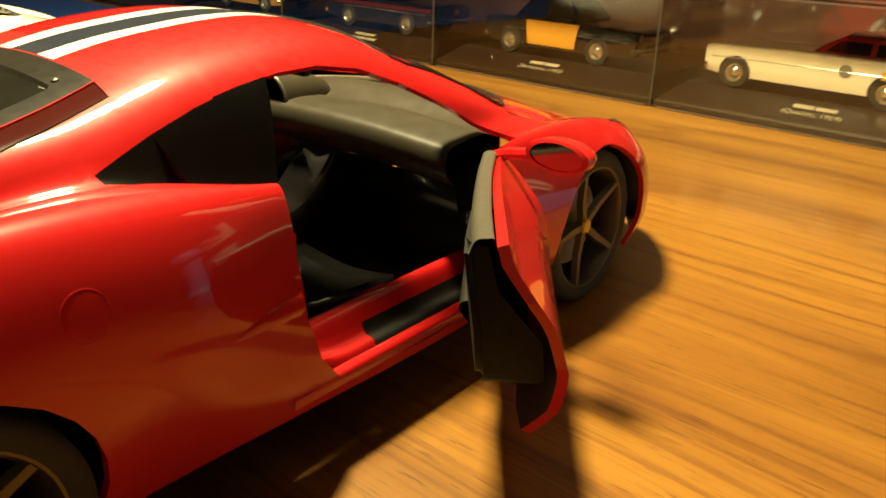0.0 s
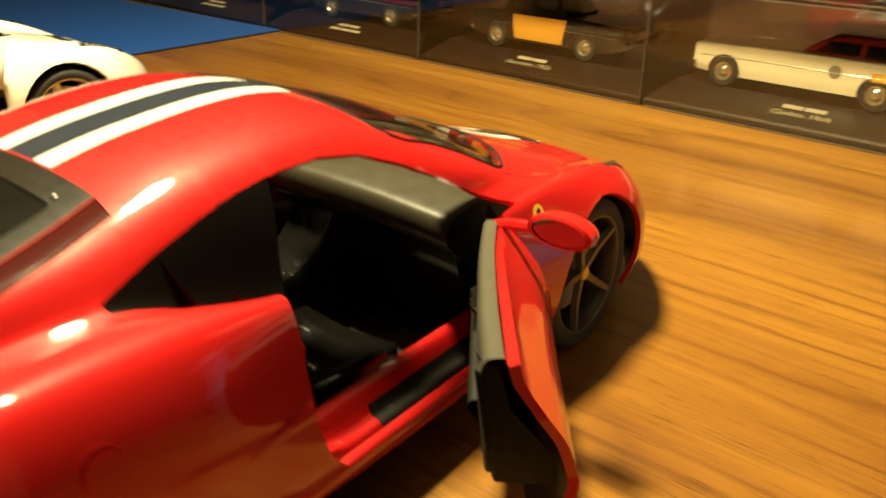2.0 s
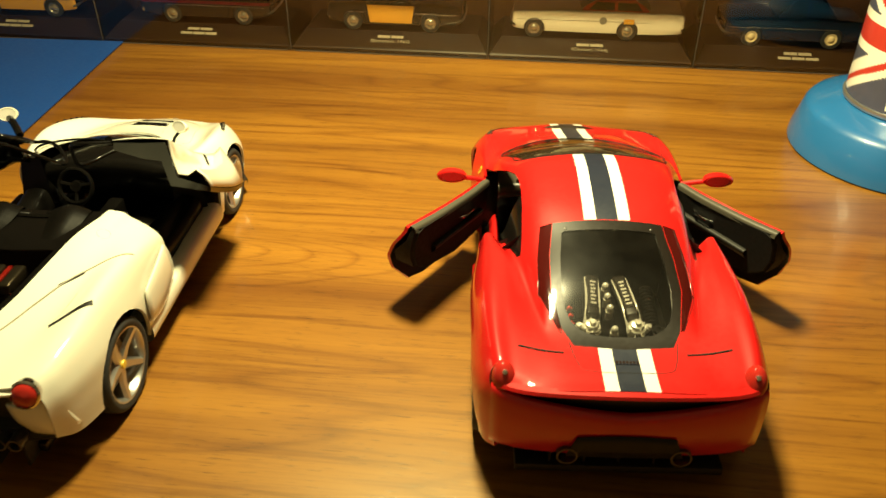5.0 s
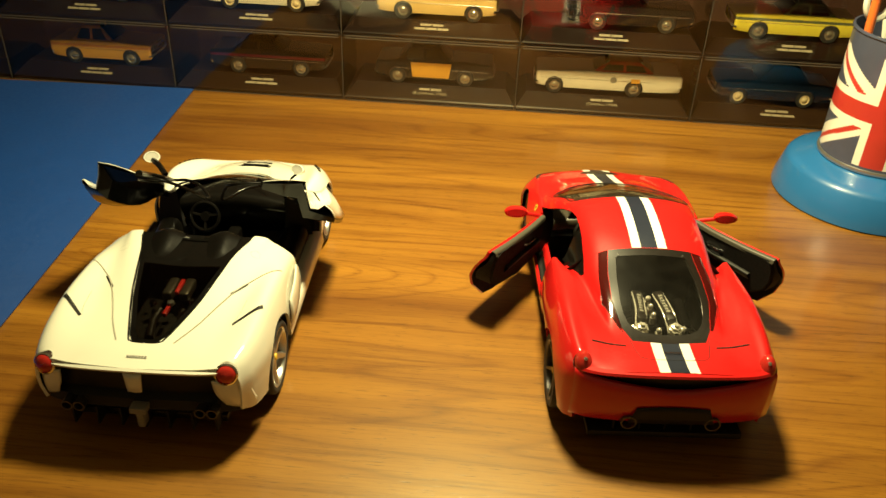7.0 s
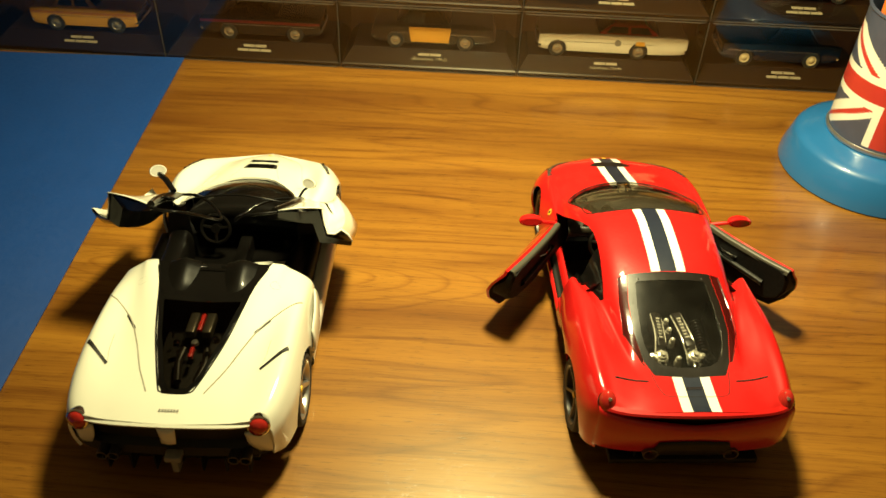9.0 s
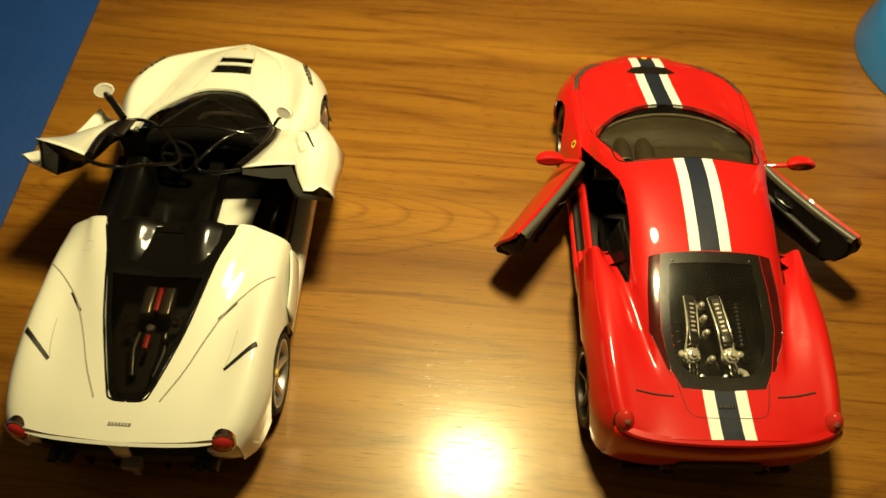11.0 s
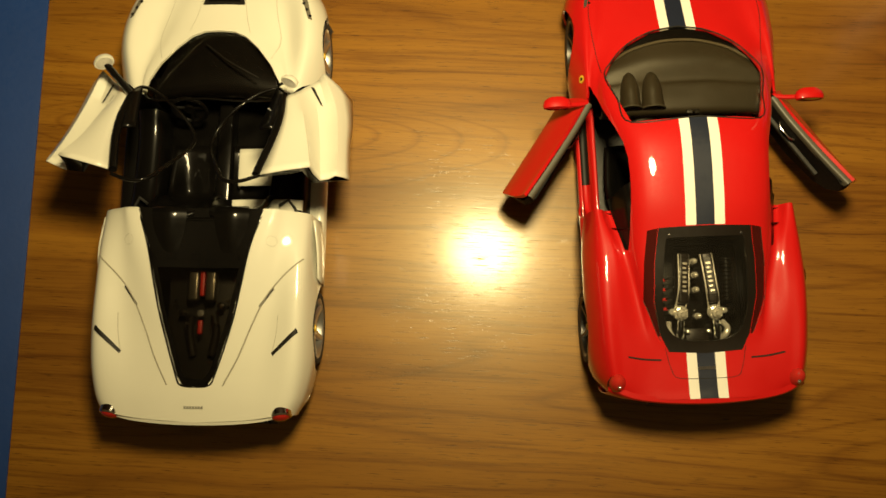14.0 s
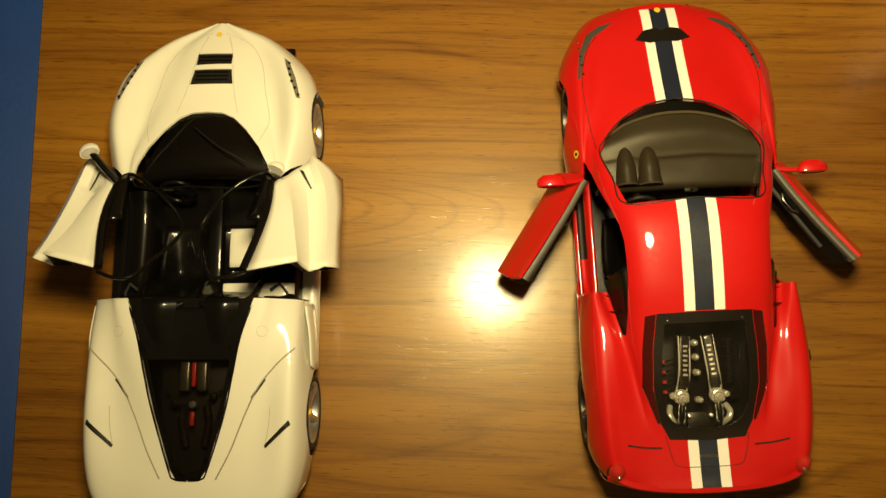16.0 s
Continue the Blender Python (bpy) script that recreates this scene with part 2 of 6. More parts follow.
def loft(lines, along=8, across=6):
    """A closed-over-the-top shell from lengthwise lines of one flank (sill to centre), mirrored to the other flank."""
    curves = np.array([smooth_line(k, along) for k in lines])           # line, station, xyz
    half = np.array([smooth_line(curves[:, j], across, curves[-2, j] * (-1, 1, 1)) for j in range(curves.shape[1])])
    half[:, -1, 0] = 0
    other = half[:, -2::-1] * (-1, 1, 1)
    grid = np.concatenate([half, other], axis=1)                        # station, girth, xyz
    bm = bmesh.new()
    vs = [[bm.verts.new(p) for p in row] for row in grid]
    for a, b in zip(vs, vs[1:]):
        for i in range(len(a) - 1):
            bm.faces.new((a[i], a[i + 1], b[i + 1], b[i]))
    bmesh.ops.recalc_face_normals(bm, faces=bm.faces)
    if sum(f.normal.z * f.calc_area() for f in bm.faces) < 0:
        bmesh.ops.reverse_faces(bm, faces=bm.faces)
    return bm


def within(poly, u, v):
    c, n = False, len(poly)
    for i in range(n):
        (x1, y1), (x2, y2) = poly[i], poly[(i + 1) % n]
        if (y1 > v) != (y2 > v) and u < (x2 - x1) * (v - y1) / (y2 - y1) + x1:
            c = not c
    return c


def trace(bm, poly, view, keep=lambda c: True):
    """Scores the outline poly, seen from above ('xy') or from the side ('yz'), into the shell; returns the faces inside it."""
    i, j = {"xy": (0, 1), "yz": (1, 2), "xz": (0, 2)}[view]
    lo = [min(p[k] for p in poly) - 0.03 for k in (0, 1)]
    hi = [max(p[k] for p in poly) + 0.03 for k in (0, 1)]

    def near(f):
        if not keep(f.calc_center_median()):
            return False
        us, ws = [v.co[i] for v in f.verts], [v.co[j] for v in f.verts]
        return max(us) > lo[0] and min(us) < hi[0] and max(ws) > lo[1] and min(ws) < hi[1]

    for a, b in zip(poly, poly[1:] + poly[:1]):
        u0, u1 = min(a[0], b[0]) - 0.04, max(a[0], b[0]) + 0.04
        w0, w1 = min(a[1], b[1]) - 0.04, max(a[1], b[1]) + 0.04
        fs = []
        for f in bm.faces:
            if near(f):
                us, ws = [v.co[i] for v in f.verts], [v.co[j] for v in f.verts]
                if max(us) > u0 and min(us) < u1 and max(ws) > w0 and min(ws) < w1:
                    fs.append(f)
        no = [0, 0, 0]
        no[i], no[j] = b[1] - a[1], a[0] - b[0]
        co = [0, 0, 0]
        co[i], co[j] = a
        geom = list({g for f in fs for g in (*f.verts, *f.edges, f)})
        if geom:
            bmesh.ops.bisect_plane(bm, geom=geom, plane_co=co, plane_no=no, dist=1e-5)
    out = []
    for f in bm.faces:
        c = f.calc_center_median()
        if keep(c) and within(poly, c[i], c[j]):
            out.append(f)
    return out


def lift_off(bm, faces):
    """Splits the faces off into a bmesh of their own."""
    out, seen = bmesh.new(), {}
    for f in faces:
        vs = []
        for v in f.verts:
            if v not in seen:
                seen[v] = out.verts.new(v.co)
            vs.append(seen[v])
        out.faces.new(vs)
    bmesh.ops.delete(bm, geom=faces, context="FACES")
    return out


def field(base):
    """The clean skin's smooth normal at the place nearest to a point."""
    base.faces.ensure_lookup_table()
    base.normal_update()
    tree = BVHTree.FromBMesh(base)

    def normal(co):
        p, nrm, i, _ = tree.find_nearest(co)
        total = Vector((0, 0, 0))
        for v in base.faces[i].verts:
            total += v.normal / ((v.co - p).length_squared + 1e-6)
        return total.normalized()

    return normal


def skin(name, bm, mats, parent, normal, thick=0.0, inner=0, label="", lift=0.0, k=S, shift=None, tilt=None):
    """A panel cut from a clean skin: keeps that skin's shading, and gets a thickness, an inside and an edge."""
    mats = mats if isinstance(mats, (list, tuple)) else [mats]
    bm.verts.index_update()
    outer = [(v.co.copy(), normal(v.co)) for v in bm.verts]
    verts = [c + n * lift for c, n in outer]
    norms = [n for _, n in outer]
    faces = [[v.index for v in f.verts] for f in bm.faces]
    idx = [f.material_index for f in bm.faces]
    if thick:
        n0 = len(verts)
        verts += [c - n * thick for c, n in outer]
        norms += [-n for _, n in outer]
        faces += [[n0 + i for i in reversed(f)] for f in list(faces)]
        idx += [inner] * len(bm.faces)
        for e in bm.edges:
            if e.is_boundary:
                loop = e.link_loops[0]
                a, c = loop.vert.index, loop.link_loop_next.vert.index
                q = [verts[c], verts[a], verts[n0 + a], verts[n0 + c]]
                fn = (q[1] - q[0]).cross(q[3] - q[0])
                fn = fn.normalized() if fn.length > 1e-12 else Vector((0, 0, 1))
                faces.append(list(range(len(verts), len(verts) + 4)))
                verts += q
                norms += [fn] * 4
                idx.append(e.link_faces[0].material_index)
    bm.free()
    if shift:
        if tilt:
            norms = [tilt(v, n) for v, n in zip(verts, norms)]
        verts = [shift(v) for v in verts]
    me = bpy.data.meshes.new(name)
    me.from_pydata([v * k for v in verts], [], faces)
    for m in mats:
        me.materials.append(m)
    me.polygons.foreach_set("material_index", idx)
    me.polygons.foreach_set("use_smooth", [True] * len(me.polygons))
    me.normals_split_custom_set_from_vertices(norms)
    ob = new(name, me)
    ob.parent = parent
    if label:
        ob["label"] = label
    return ob


def thicken(ob, metres, offset=-1.0):
    mo = ob.modifiers.new("thickness", "SOLIDIFY")
    mo.thickness, mo.offset = metres, offset
    return ob


# ---- table, mat, walls ----
bm = bmesh.new()
box(bm, -0.95, 0.95, -0.95, 0.22, -0.03, 0.0, 0.003)
top = part("table_top", bm, WOOD, k=1)
for x in (-0.88, 0.88):
    for y in (-0.88, 0.15):
        bm = bmesh.new()
        box(bm, x - 0.025, x + 0.025, y - 0.025, y + 0.025, -0.75, -0.0302, 0.003)
        part("leg", bm, WOOD, top, k=1)
tagged(top, "walnut-coloured wood-grain laminate table top, semi-gloss", "table", kind="structure")
# wall colour carries the red-brown of table wood reflected in the cases
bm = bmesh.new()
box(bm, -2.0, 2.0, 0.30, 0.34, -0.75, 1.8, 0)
tagged(part("wall_north", bm, DIM_WALL, k=1, smooth=False), "wall behind the table, coloured like wood reflected in the cases", "wall", kind="structure")
# unseen room shell, added and kept pale to bounce lamp light as fill
for name, dims in (("wall_south", (-2.0, 2.0, -2.04, -2.0, -0.75, 1.7)), ("wall_west", (-2.04, -2.0, -2.0, 0.30, -0.75, 1.7)), ("wall_east", (2.0, 2.04, -2.0, 0.30, -0.75, 1.7))):
    bm = bmesh.new()
    box(bm, *dims)
    tagged(part(name, bm, WALL, k=1, smooth=False), "unseen pale room wall, added to bounce light", "wall", kind="structure")
for name, z, m in (("floor", -0.79, WALL), ("ceiling", 1.7, CEIL)):
    bm = bmesh.new()
    box(bm, -2.0, 2.0, -2.0, 0.30, z, z + 0.04)
    tagged(part(name, bm, m, k=1, smooth=False), "unseen pale bounce-light room " + name, name, kind="structure")
bm = bmesh.new()
box(bm, -0.72, 0.0, -0.60, 0.0, 0.0006, 0.0018, 0.0004)
mat = part("blue_mat", bm, MAT_BLUE, k=1)
mat.matrix_basis = pose(-0.2945, 0.0, 0, 0, 0, 2.2)
tagged(mat, "flat blue card desk mat lying on the wooden table", "desk mat")

# ---- helpers for the model cars (plans in metres of the full-size car) ----

def empty(name, m):
    ob = new(name)
    ob.empty_display_size = 0.02
    ob.matrix_basis = m
    return ob


def mirrored(poly):
    """Closes a half outline (from the centre line out and back) with its mirror image."""
    return poly + [(-x, y) for x, y in reversed(poly) if abs(x) > 1e-6]


def flip(poly):
    return [(-x, y) for x, y in reversed(poly)]


def disc(cy, cz, r, n=28):
    return [(cy + r * math.cos(2 * math.pi * i / n), cz + r * math.sin(2 * math.pi * i / n)) for i in range(n)]


def right(c):
    return c.x > 0.45


def left(c):
    return c.x < -0.45


def drop(tree, x, y, lift=0.0):
    p, nrm, _, _ = tree.ray_cast(Vector((x, y, 3)), Vector((0, 0, -1)))
    return (p + nrm * lift, nrm) if p is not None else (Vector((x, y, 0.5)), Vector((0, 0, 1)))


def aside(tree, sign, y, z, lift=0.0):
    p, nrm, _, _ = tree.ray_cast(Vector((3 * sign, y, z)), Vector((-sign, 0, 0)))
    return (p + nrm * lift, nrm) if p is not None else (Vector((0.9 * sign, y, z)), Vector((sign, 0, 0)))


def tube(bm, pts, r, n=6):
    """A round bar along points."""
    pts = [Vector(p) for p in pts]
    rings = []
    for i, p in enumerate(pts):
        d = (pts[min(i + 1, len(pts) - 1)] - pts[max(i - 1, 0)]).normalized()
        a = d.orthogonal().normalized() if abs(d.z) > 0.95 else d.cross(Vector((0, 0, 1))).normalized()
        b = d.cross(a)
        rings.append([bm.verts.new(p + r * (math.cos(2 * math.pi * k / n) * a + math.sin(2 * math.pi * k / n) * b)) for k in range(n)])
    for a, b in zip(rings, rings[1:]):
        for k in range(n):
            bm.faces.new((a[k], a[(k + 1) % n], b[(k + 1) % n], b[k]))
    bm.faces.new(rings[0][::-1])
    bm.faces.new(rings[-1])


def seam(car, tree, poly, material, r=0.004, sub=6, name="gap_or_crease_shade", sunk=-0.002):
    """A panel gap, or a crease's painted shade, that lies in the skin, along a line drawn from above."""
    bm = bmesh.new()
    pts = [drop(tree, x, y, sunk)[0] for x, y in smooth_line([(*p, 0) for p in poly], sub)[:, :2]]
    tube(bm, pts, r)
    return part(name, bm, material, car)


def side_seam(car, tree, sign, poly, material, r=0.004, sub=6, name="gap_or_crease_shade"):
    bm = bmesh.new()
    pts = [aside(tree, sign, y, z, -0.002)[0] for y, z in smooth_line([(*p, 0) for p in poly], sub)[:, :2]]
    tube(bm, pts, r)
    return part(name, bm, material, car)


def patch(base, poly, view, lift, keep=lambda c: True):
    """A piece of the skin inside an outline, raised a little off it."""
    bm = base.copy()
    fs = trace(bm, poly, view, keep)
    out = lift_off(bm, fs)
    bm.free()
    bmesh.ops.recalc_face_normals(out, faces=out.faces)
    if sum(f.normal.z + 0.3 * f.normal.x * (1 if f.calc_center_median().x > 0 else -1) for f in out.faces) < 0:
        bmesh.ops.reverse_faces(out, faces=out.faces)
    for v in out.verts:
        v.co += v.normal * lift
    return out


def sheet(bm, rows):
    """A skin through rows of points."""
    vs = [[bm.verts.new(p) for p in row] for row in rows]
    fs = []
    for a, b in zip(vs, vs[1:]):
        for i in range(len(a) - 1):
            fs.append(bm.faces.new((a[i], a[i + 1], b[i + 1], b[i])))
    return fs


def curved(rows, along=6, across=6):
    g = np.array([smooth_line(r, across) for r in rows])
    return np.array([smooth_line(g[:, j], along) for j in range(g.shape[1])]).transpose(1, 0, 2)


def wheel(car, x, y, r, width, rim_r, rim_mat, spokes, star):
    """Tyre, rim barrel with spokes, disc and hub; the outside looks along the sign of x."""
    s = 1 if x > 0 else -1
    hub = empty("wheel", pose(x * S, y * S, r * S))
    hub.parent = car
    w = width / 2
    bm = bmesh.new()
    lathe(bm, [(rim_r, -w), (r * 0.93, -w), (r * 0.985, -w * 0.86), (r, -w * 0.5), (r * 0.992, -w * 0.47), (r, -w * 0.44), (r, w * 0.44), (r * 0.992, w * 0.47), (r, w * 0.5),
               (r * 0.985, w * 0.86), (r * 0.93, w), (r * 0.88, w * 1.02), (rim_r, w * 0.96)], 48, "x")
    part("tyre", bm, RUBBER, hub)
    bm = bmesh.new()
    lathe(bm, [(rim_r * 1.01, -w), (rim_r * 0.93, -w * 0.9), (rim_r * 0.90, 0), (rim_r * 0.93, w * s * 0.85), (rim_r * 0.97, w * s * 0.95), (rim_r * 1.015, w * s * 0.96)], 48, "x")
    for k in range(spokes):
        a = 2 * math.pi * (k + 0.25) / spokes
        for off in ((-0.16, 0.16) if not star else (0.0,)):
            wid0, wid1 = (0.030, 0.018) if not star else (0.052, 0.030)
            m = Matrix.Rotation(a + off * 0.5, 4, "X")
            vs = []
            for rad, wd, dx in ((0.03, wid0, 0.62), (rim_r * 0.5, (wid0 + wid1) / 2, 0.66), (rim_r * 0.95, wid1, 0.84)):
                sh = off * rad * 0.55
                for dy, dz in ((-wd, -0.012), (wd, -0.012), (wd * 0.55, 0.012), (-wd * 0.55, 0.012)):
                    vs.append(bm.verts.new(m @ Vector((s * (w * dx + dz), dy + sh, rad))))
            for q in range(2):
                for e in range(4):
                    i, j = q * 4 + e, q * 4 + (e + 1) % 4
                    bm.faces.new((vs[i], vs[j], vs[j + 4], vs[i + 4]))
    bmesh.ops.recalc_face_normals(bm, faces=bm.faces)
    part("rim", bm, rim_mat, hub)
    bm = bmesh.new()
    lathe(bm, [(0.005, 0.16 * s * w), (0.19, 0.16 * s * w), (0.19, 0.0), (0.06, 0.0)], 32, "x")
    part("brake_disc", bm, GREY, hub)
    bm = bmesh.new()
    lathe(bm, [(0.002, s * w * 0.80), (0.028, s * w * 0.79), (0.034, s * w * 0.70), (0.034, s * w * 0.5)], 20, "x")
    part("hub_cap", bm, YELLOW, hub)
    return hub


def seat(car, x, y, material, z=0.18):
    """Bucket seat: cushion and curved back."""
    bm = bmesh.new()
    rows = [[(x - .25, y + .38, z + .16), (x - .12, y + .40, z + .13), (x, y + .40, z + .12), (x + .12, y + .40, z + .13), (x + .25, y + .38, z + .16)],
            [(x - .27, y + .1, z + .20), (x - .14, y + .1, z + .10), (x, y + .1, z + .09), (x + .14, y + .1, z + .10), (x + .27, y + .1, z + .20)],
            [(x - .27, y - .12, z + .26), (x - .15, y - .12, z + .10), (x, y - .13, z + .09), (x + .15, y - .12, z + .10), (x + .27, y - .12, z + .26)],
            [(x - .27, y - .18, z + .50), (x - .15, y - .27, z + .40), (x, y - .28, z + .40), (x + .15, y - .27, z + .40), (x + .27, y - .18, z + .50)],
            [(x - .25, y - .32, z + .68), (x - .14, y - .38, z + .70), (x, y - .39, z + .70), (x + .14, y - .38, z + .70), (x + .25, y - .32, z + .68)],
            [(x - .19, y - .40, z + .83), (x - .09, y - .44, z + .86), (x, y - .44, z + .87), (x + .09, y - .44, z + .86), (x + .19, y - .40, z + .83)]]
    sheet(bm, curved(rows, 4, 4))
    return thicken(part("seat", bm, material, car), 0.05 * S, 0)


def steering(car, x, y, z, material=None):
    bm = bmesh.new()
    m = pose(x, y, z, 68, 0, 0)
    lathe(bm, [(0.155 + 0.02 * math.cos(a), 0.02 * math.sin(a)) for a in np.linspace(0, 2 * math.pi, 9)], 28, "z", m)
    for a in (0.2, math.pi - 0.2, -math.pi / 2):
        tube(bm, [m @ Vector((0, 0, -0.02)), m @ Vector((0.15 * math.cos(a), 0.15 * math.sin(a), 0))], 0.018)
    lathe(bm, [(0.001, 0.01), (0.05, 0.01), (0.055, -0.03), (0.03, -0.16)], 16, "z", m)
    return part("steering_wheel", bm, material or BLACK, car)


def round_lamp(car, at, normal, r, lens_mat, rim=None):
    m = Matrix.Translation(at) @ Vector(normal).to_track_quat("Z", "Y").to_matrix().to_4x4()
    bm = bmesh.new()
    lathe(bm, [(r * 1.16, -0.06), (r * 1.16, 0.006), (r * 1.0, 0.016), (r * 0.97, 0.0)], 28, "z", m)
    ring = part("tail_lamp", bm, rim or CHROME, car)
    bm = bmesh.new()
    lathe(bm, [(r * 0.99, 0.004), (r * 0.85, 0.024), (r * 0.5, 0.038), (0.002, 0.043)], 28, "z", m)
    part("lens", bm, lens_mat, ring, "red translucent lens")
    return ring



# ---- display cases ----
CW, CH, CD = 2.80 * S, 1.07 * S, 1.28 * S
PH = 0.23 * S
SLOPE = 0.0165
INK = plain("pale_label_ink", (0.34, 0.30, 0.22), 0.6)


def display_case():
    case = empty("display_case", pose(0, 0, 0))
    tagged(case, "clear acrylic display case on a dark plastic plinth", "display case", "stacked display cases")
    g, w = 0.018 * S, 0.0014
    bm = bmesh.new()
    # plinth: a low block whose top steps in
    lo = [(g, g), (CW - g, g), (CW - g, CD - g), (g, CD - g)]
    rings = []
    for inset, front, z in ((0, 0, 0.0), (0, 0, PH * 0.26), (0.0008, 0.0012, PH * 0.34), (0.008, SLOPE, PH * 0.97), (0.0085, SLOPE + 0.0006, PH)):
        rings.append([bm.verts.new((x + (inset if x < CW / 2 else -inset), y + (front if y < CD / 2 else -inset * .5), z)) for x, y in lo])
    for a, b in zip(rings, rings[1:]):
        for i in range(4):
            bm.faces.new((a[i], a[(i + 1) % 4], b[(i + 1) % 4], b[i]))
    bm.faces.new(rings[-1])
    bm.faces.new(rings[0][::-1])
    part("plinth", bm, PLINTH, case, k=1, smooth=False)
    b = 0
    for name, d in (("front_pane", (g, CW - g, g - w, g - .0002, 0, CH - g)), ("back_pane", (g, CW - g, CD - g + .0002, CD - g + w, 0, CH - g)),
                    ("end_pane", (g - w, g - .0002, g - w, CD - g + w, 0, CH - g)), ("end_pane", (CW - g + .0002, CW - g + w, g - w, CD - g + w, 0, CH - g)),
                    ("lid_pane", (g - w, CW - g + w, g - w, CD - g + w, CH - g + .0002, CH - g + w))):
        bm = bmesh.new()
        box(bm, *d, b, 1)
        part(name, bm, ACRYLIC, case, k=1, smooth=False)
    # pale strips laid on the front, painting the light caught by pane edges
    e = 0.0007
    for d in ((g - w, g - w + e, g - w - .0003, g - w, 0.0006, CH - g), (CW - g + w - e, CW - g + w, g - w - .0003, g - w, 0.0006, CH - g),
              (g + .002, CW - g - .002, g - w - .0003, g - w, CH - g - e, CH - g), (g + .002, CW - g - .002, g - w - .0003, g - w, 0.0004, 0.0004 + e)):
        bm = bmesh.new()
        box(bm, *d)
        part("edge_glint", bm, EDGE, case, "pale strip drawn for light caught along the pane edge", k=1, smooth=False)
    return case


COLS = range(-4, 3)
first = display_case()
first.matrix_basis = pose(COLS[0] * CW, 0, 0.0)
for row in range(3):
    for col in COLS:
        if (row, col) != (0, COLS[0]):
            copy_thing(first, pose(col * CW, 0, row * CH))


# ---- small cars in the cases, drawn in metres of the full-size car ----
K43 = 1 / 43
PAINTS = {
    "white": plain("cream_white_enamel", (0.74, 0.70, 0.56), 0.3, coat=1.0), "black": plain("black_enamel", (0.014, 0.012, 0.012), 0.25, coat=1.0),
    "yellow": plain("amber_enamel", (0.66, 0.34, 0.03), 0.3, coat=1.0), "red": plain("dark_red_enamel", (0.34, 0.025, 0.02), 0.3, coat=1.0),
    "navy": plain("deep_blue_enamel", (0.008, 0.014, 0.035), 0.25, coat=1.0), "lemon": plain("lemon_enamel", (0.72, 0.62, 0.04), 0.3, coat=1.0),
    "green": plain("grey_green_enamel", (0.10, 0.12, 0.06), 0.3, coat=1.0), "orange": plain("orange_enamel", (0.50, 0.20, 0.03), 0.3, coat=1.0),
    "cream": plain("pale_amber_enamel", (0.66, 0.47, 0.17), 0.3, coat=1.0), "pale": plain("pale_blue_enamel", (0.52, 0.60, 0.56), 0.3, coat=1.0),
    "maroon": plain("maroon_enamel", (0.12, 0.010, 0.014), 0.25, coat=1.0),
}
CREAM = plain("cream_wheel", (0.62, 0.52, 0.30), 0.4)


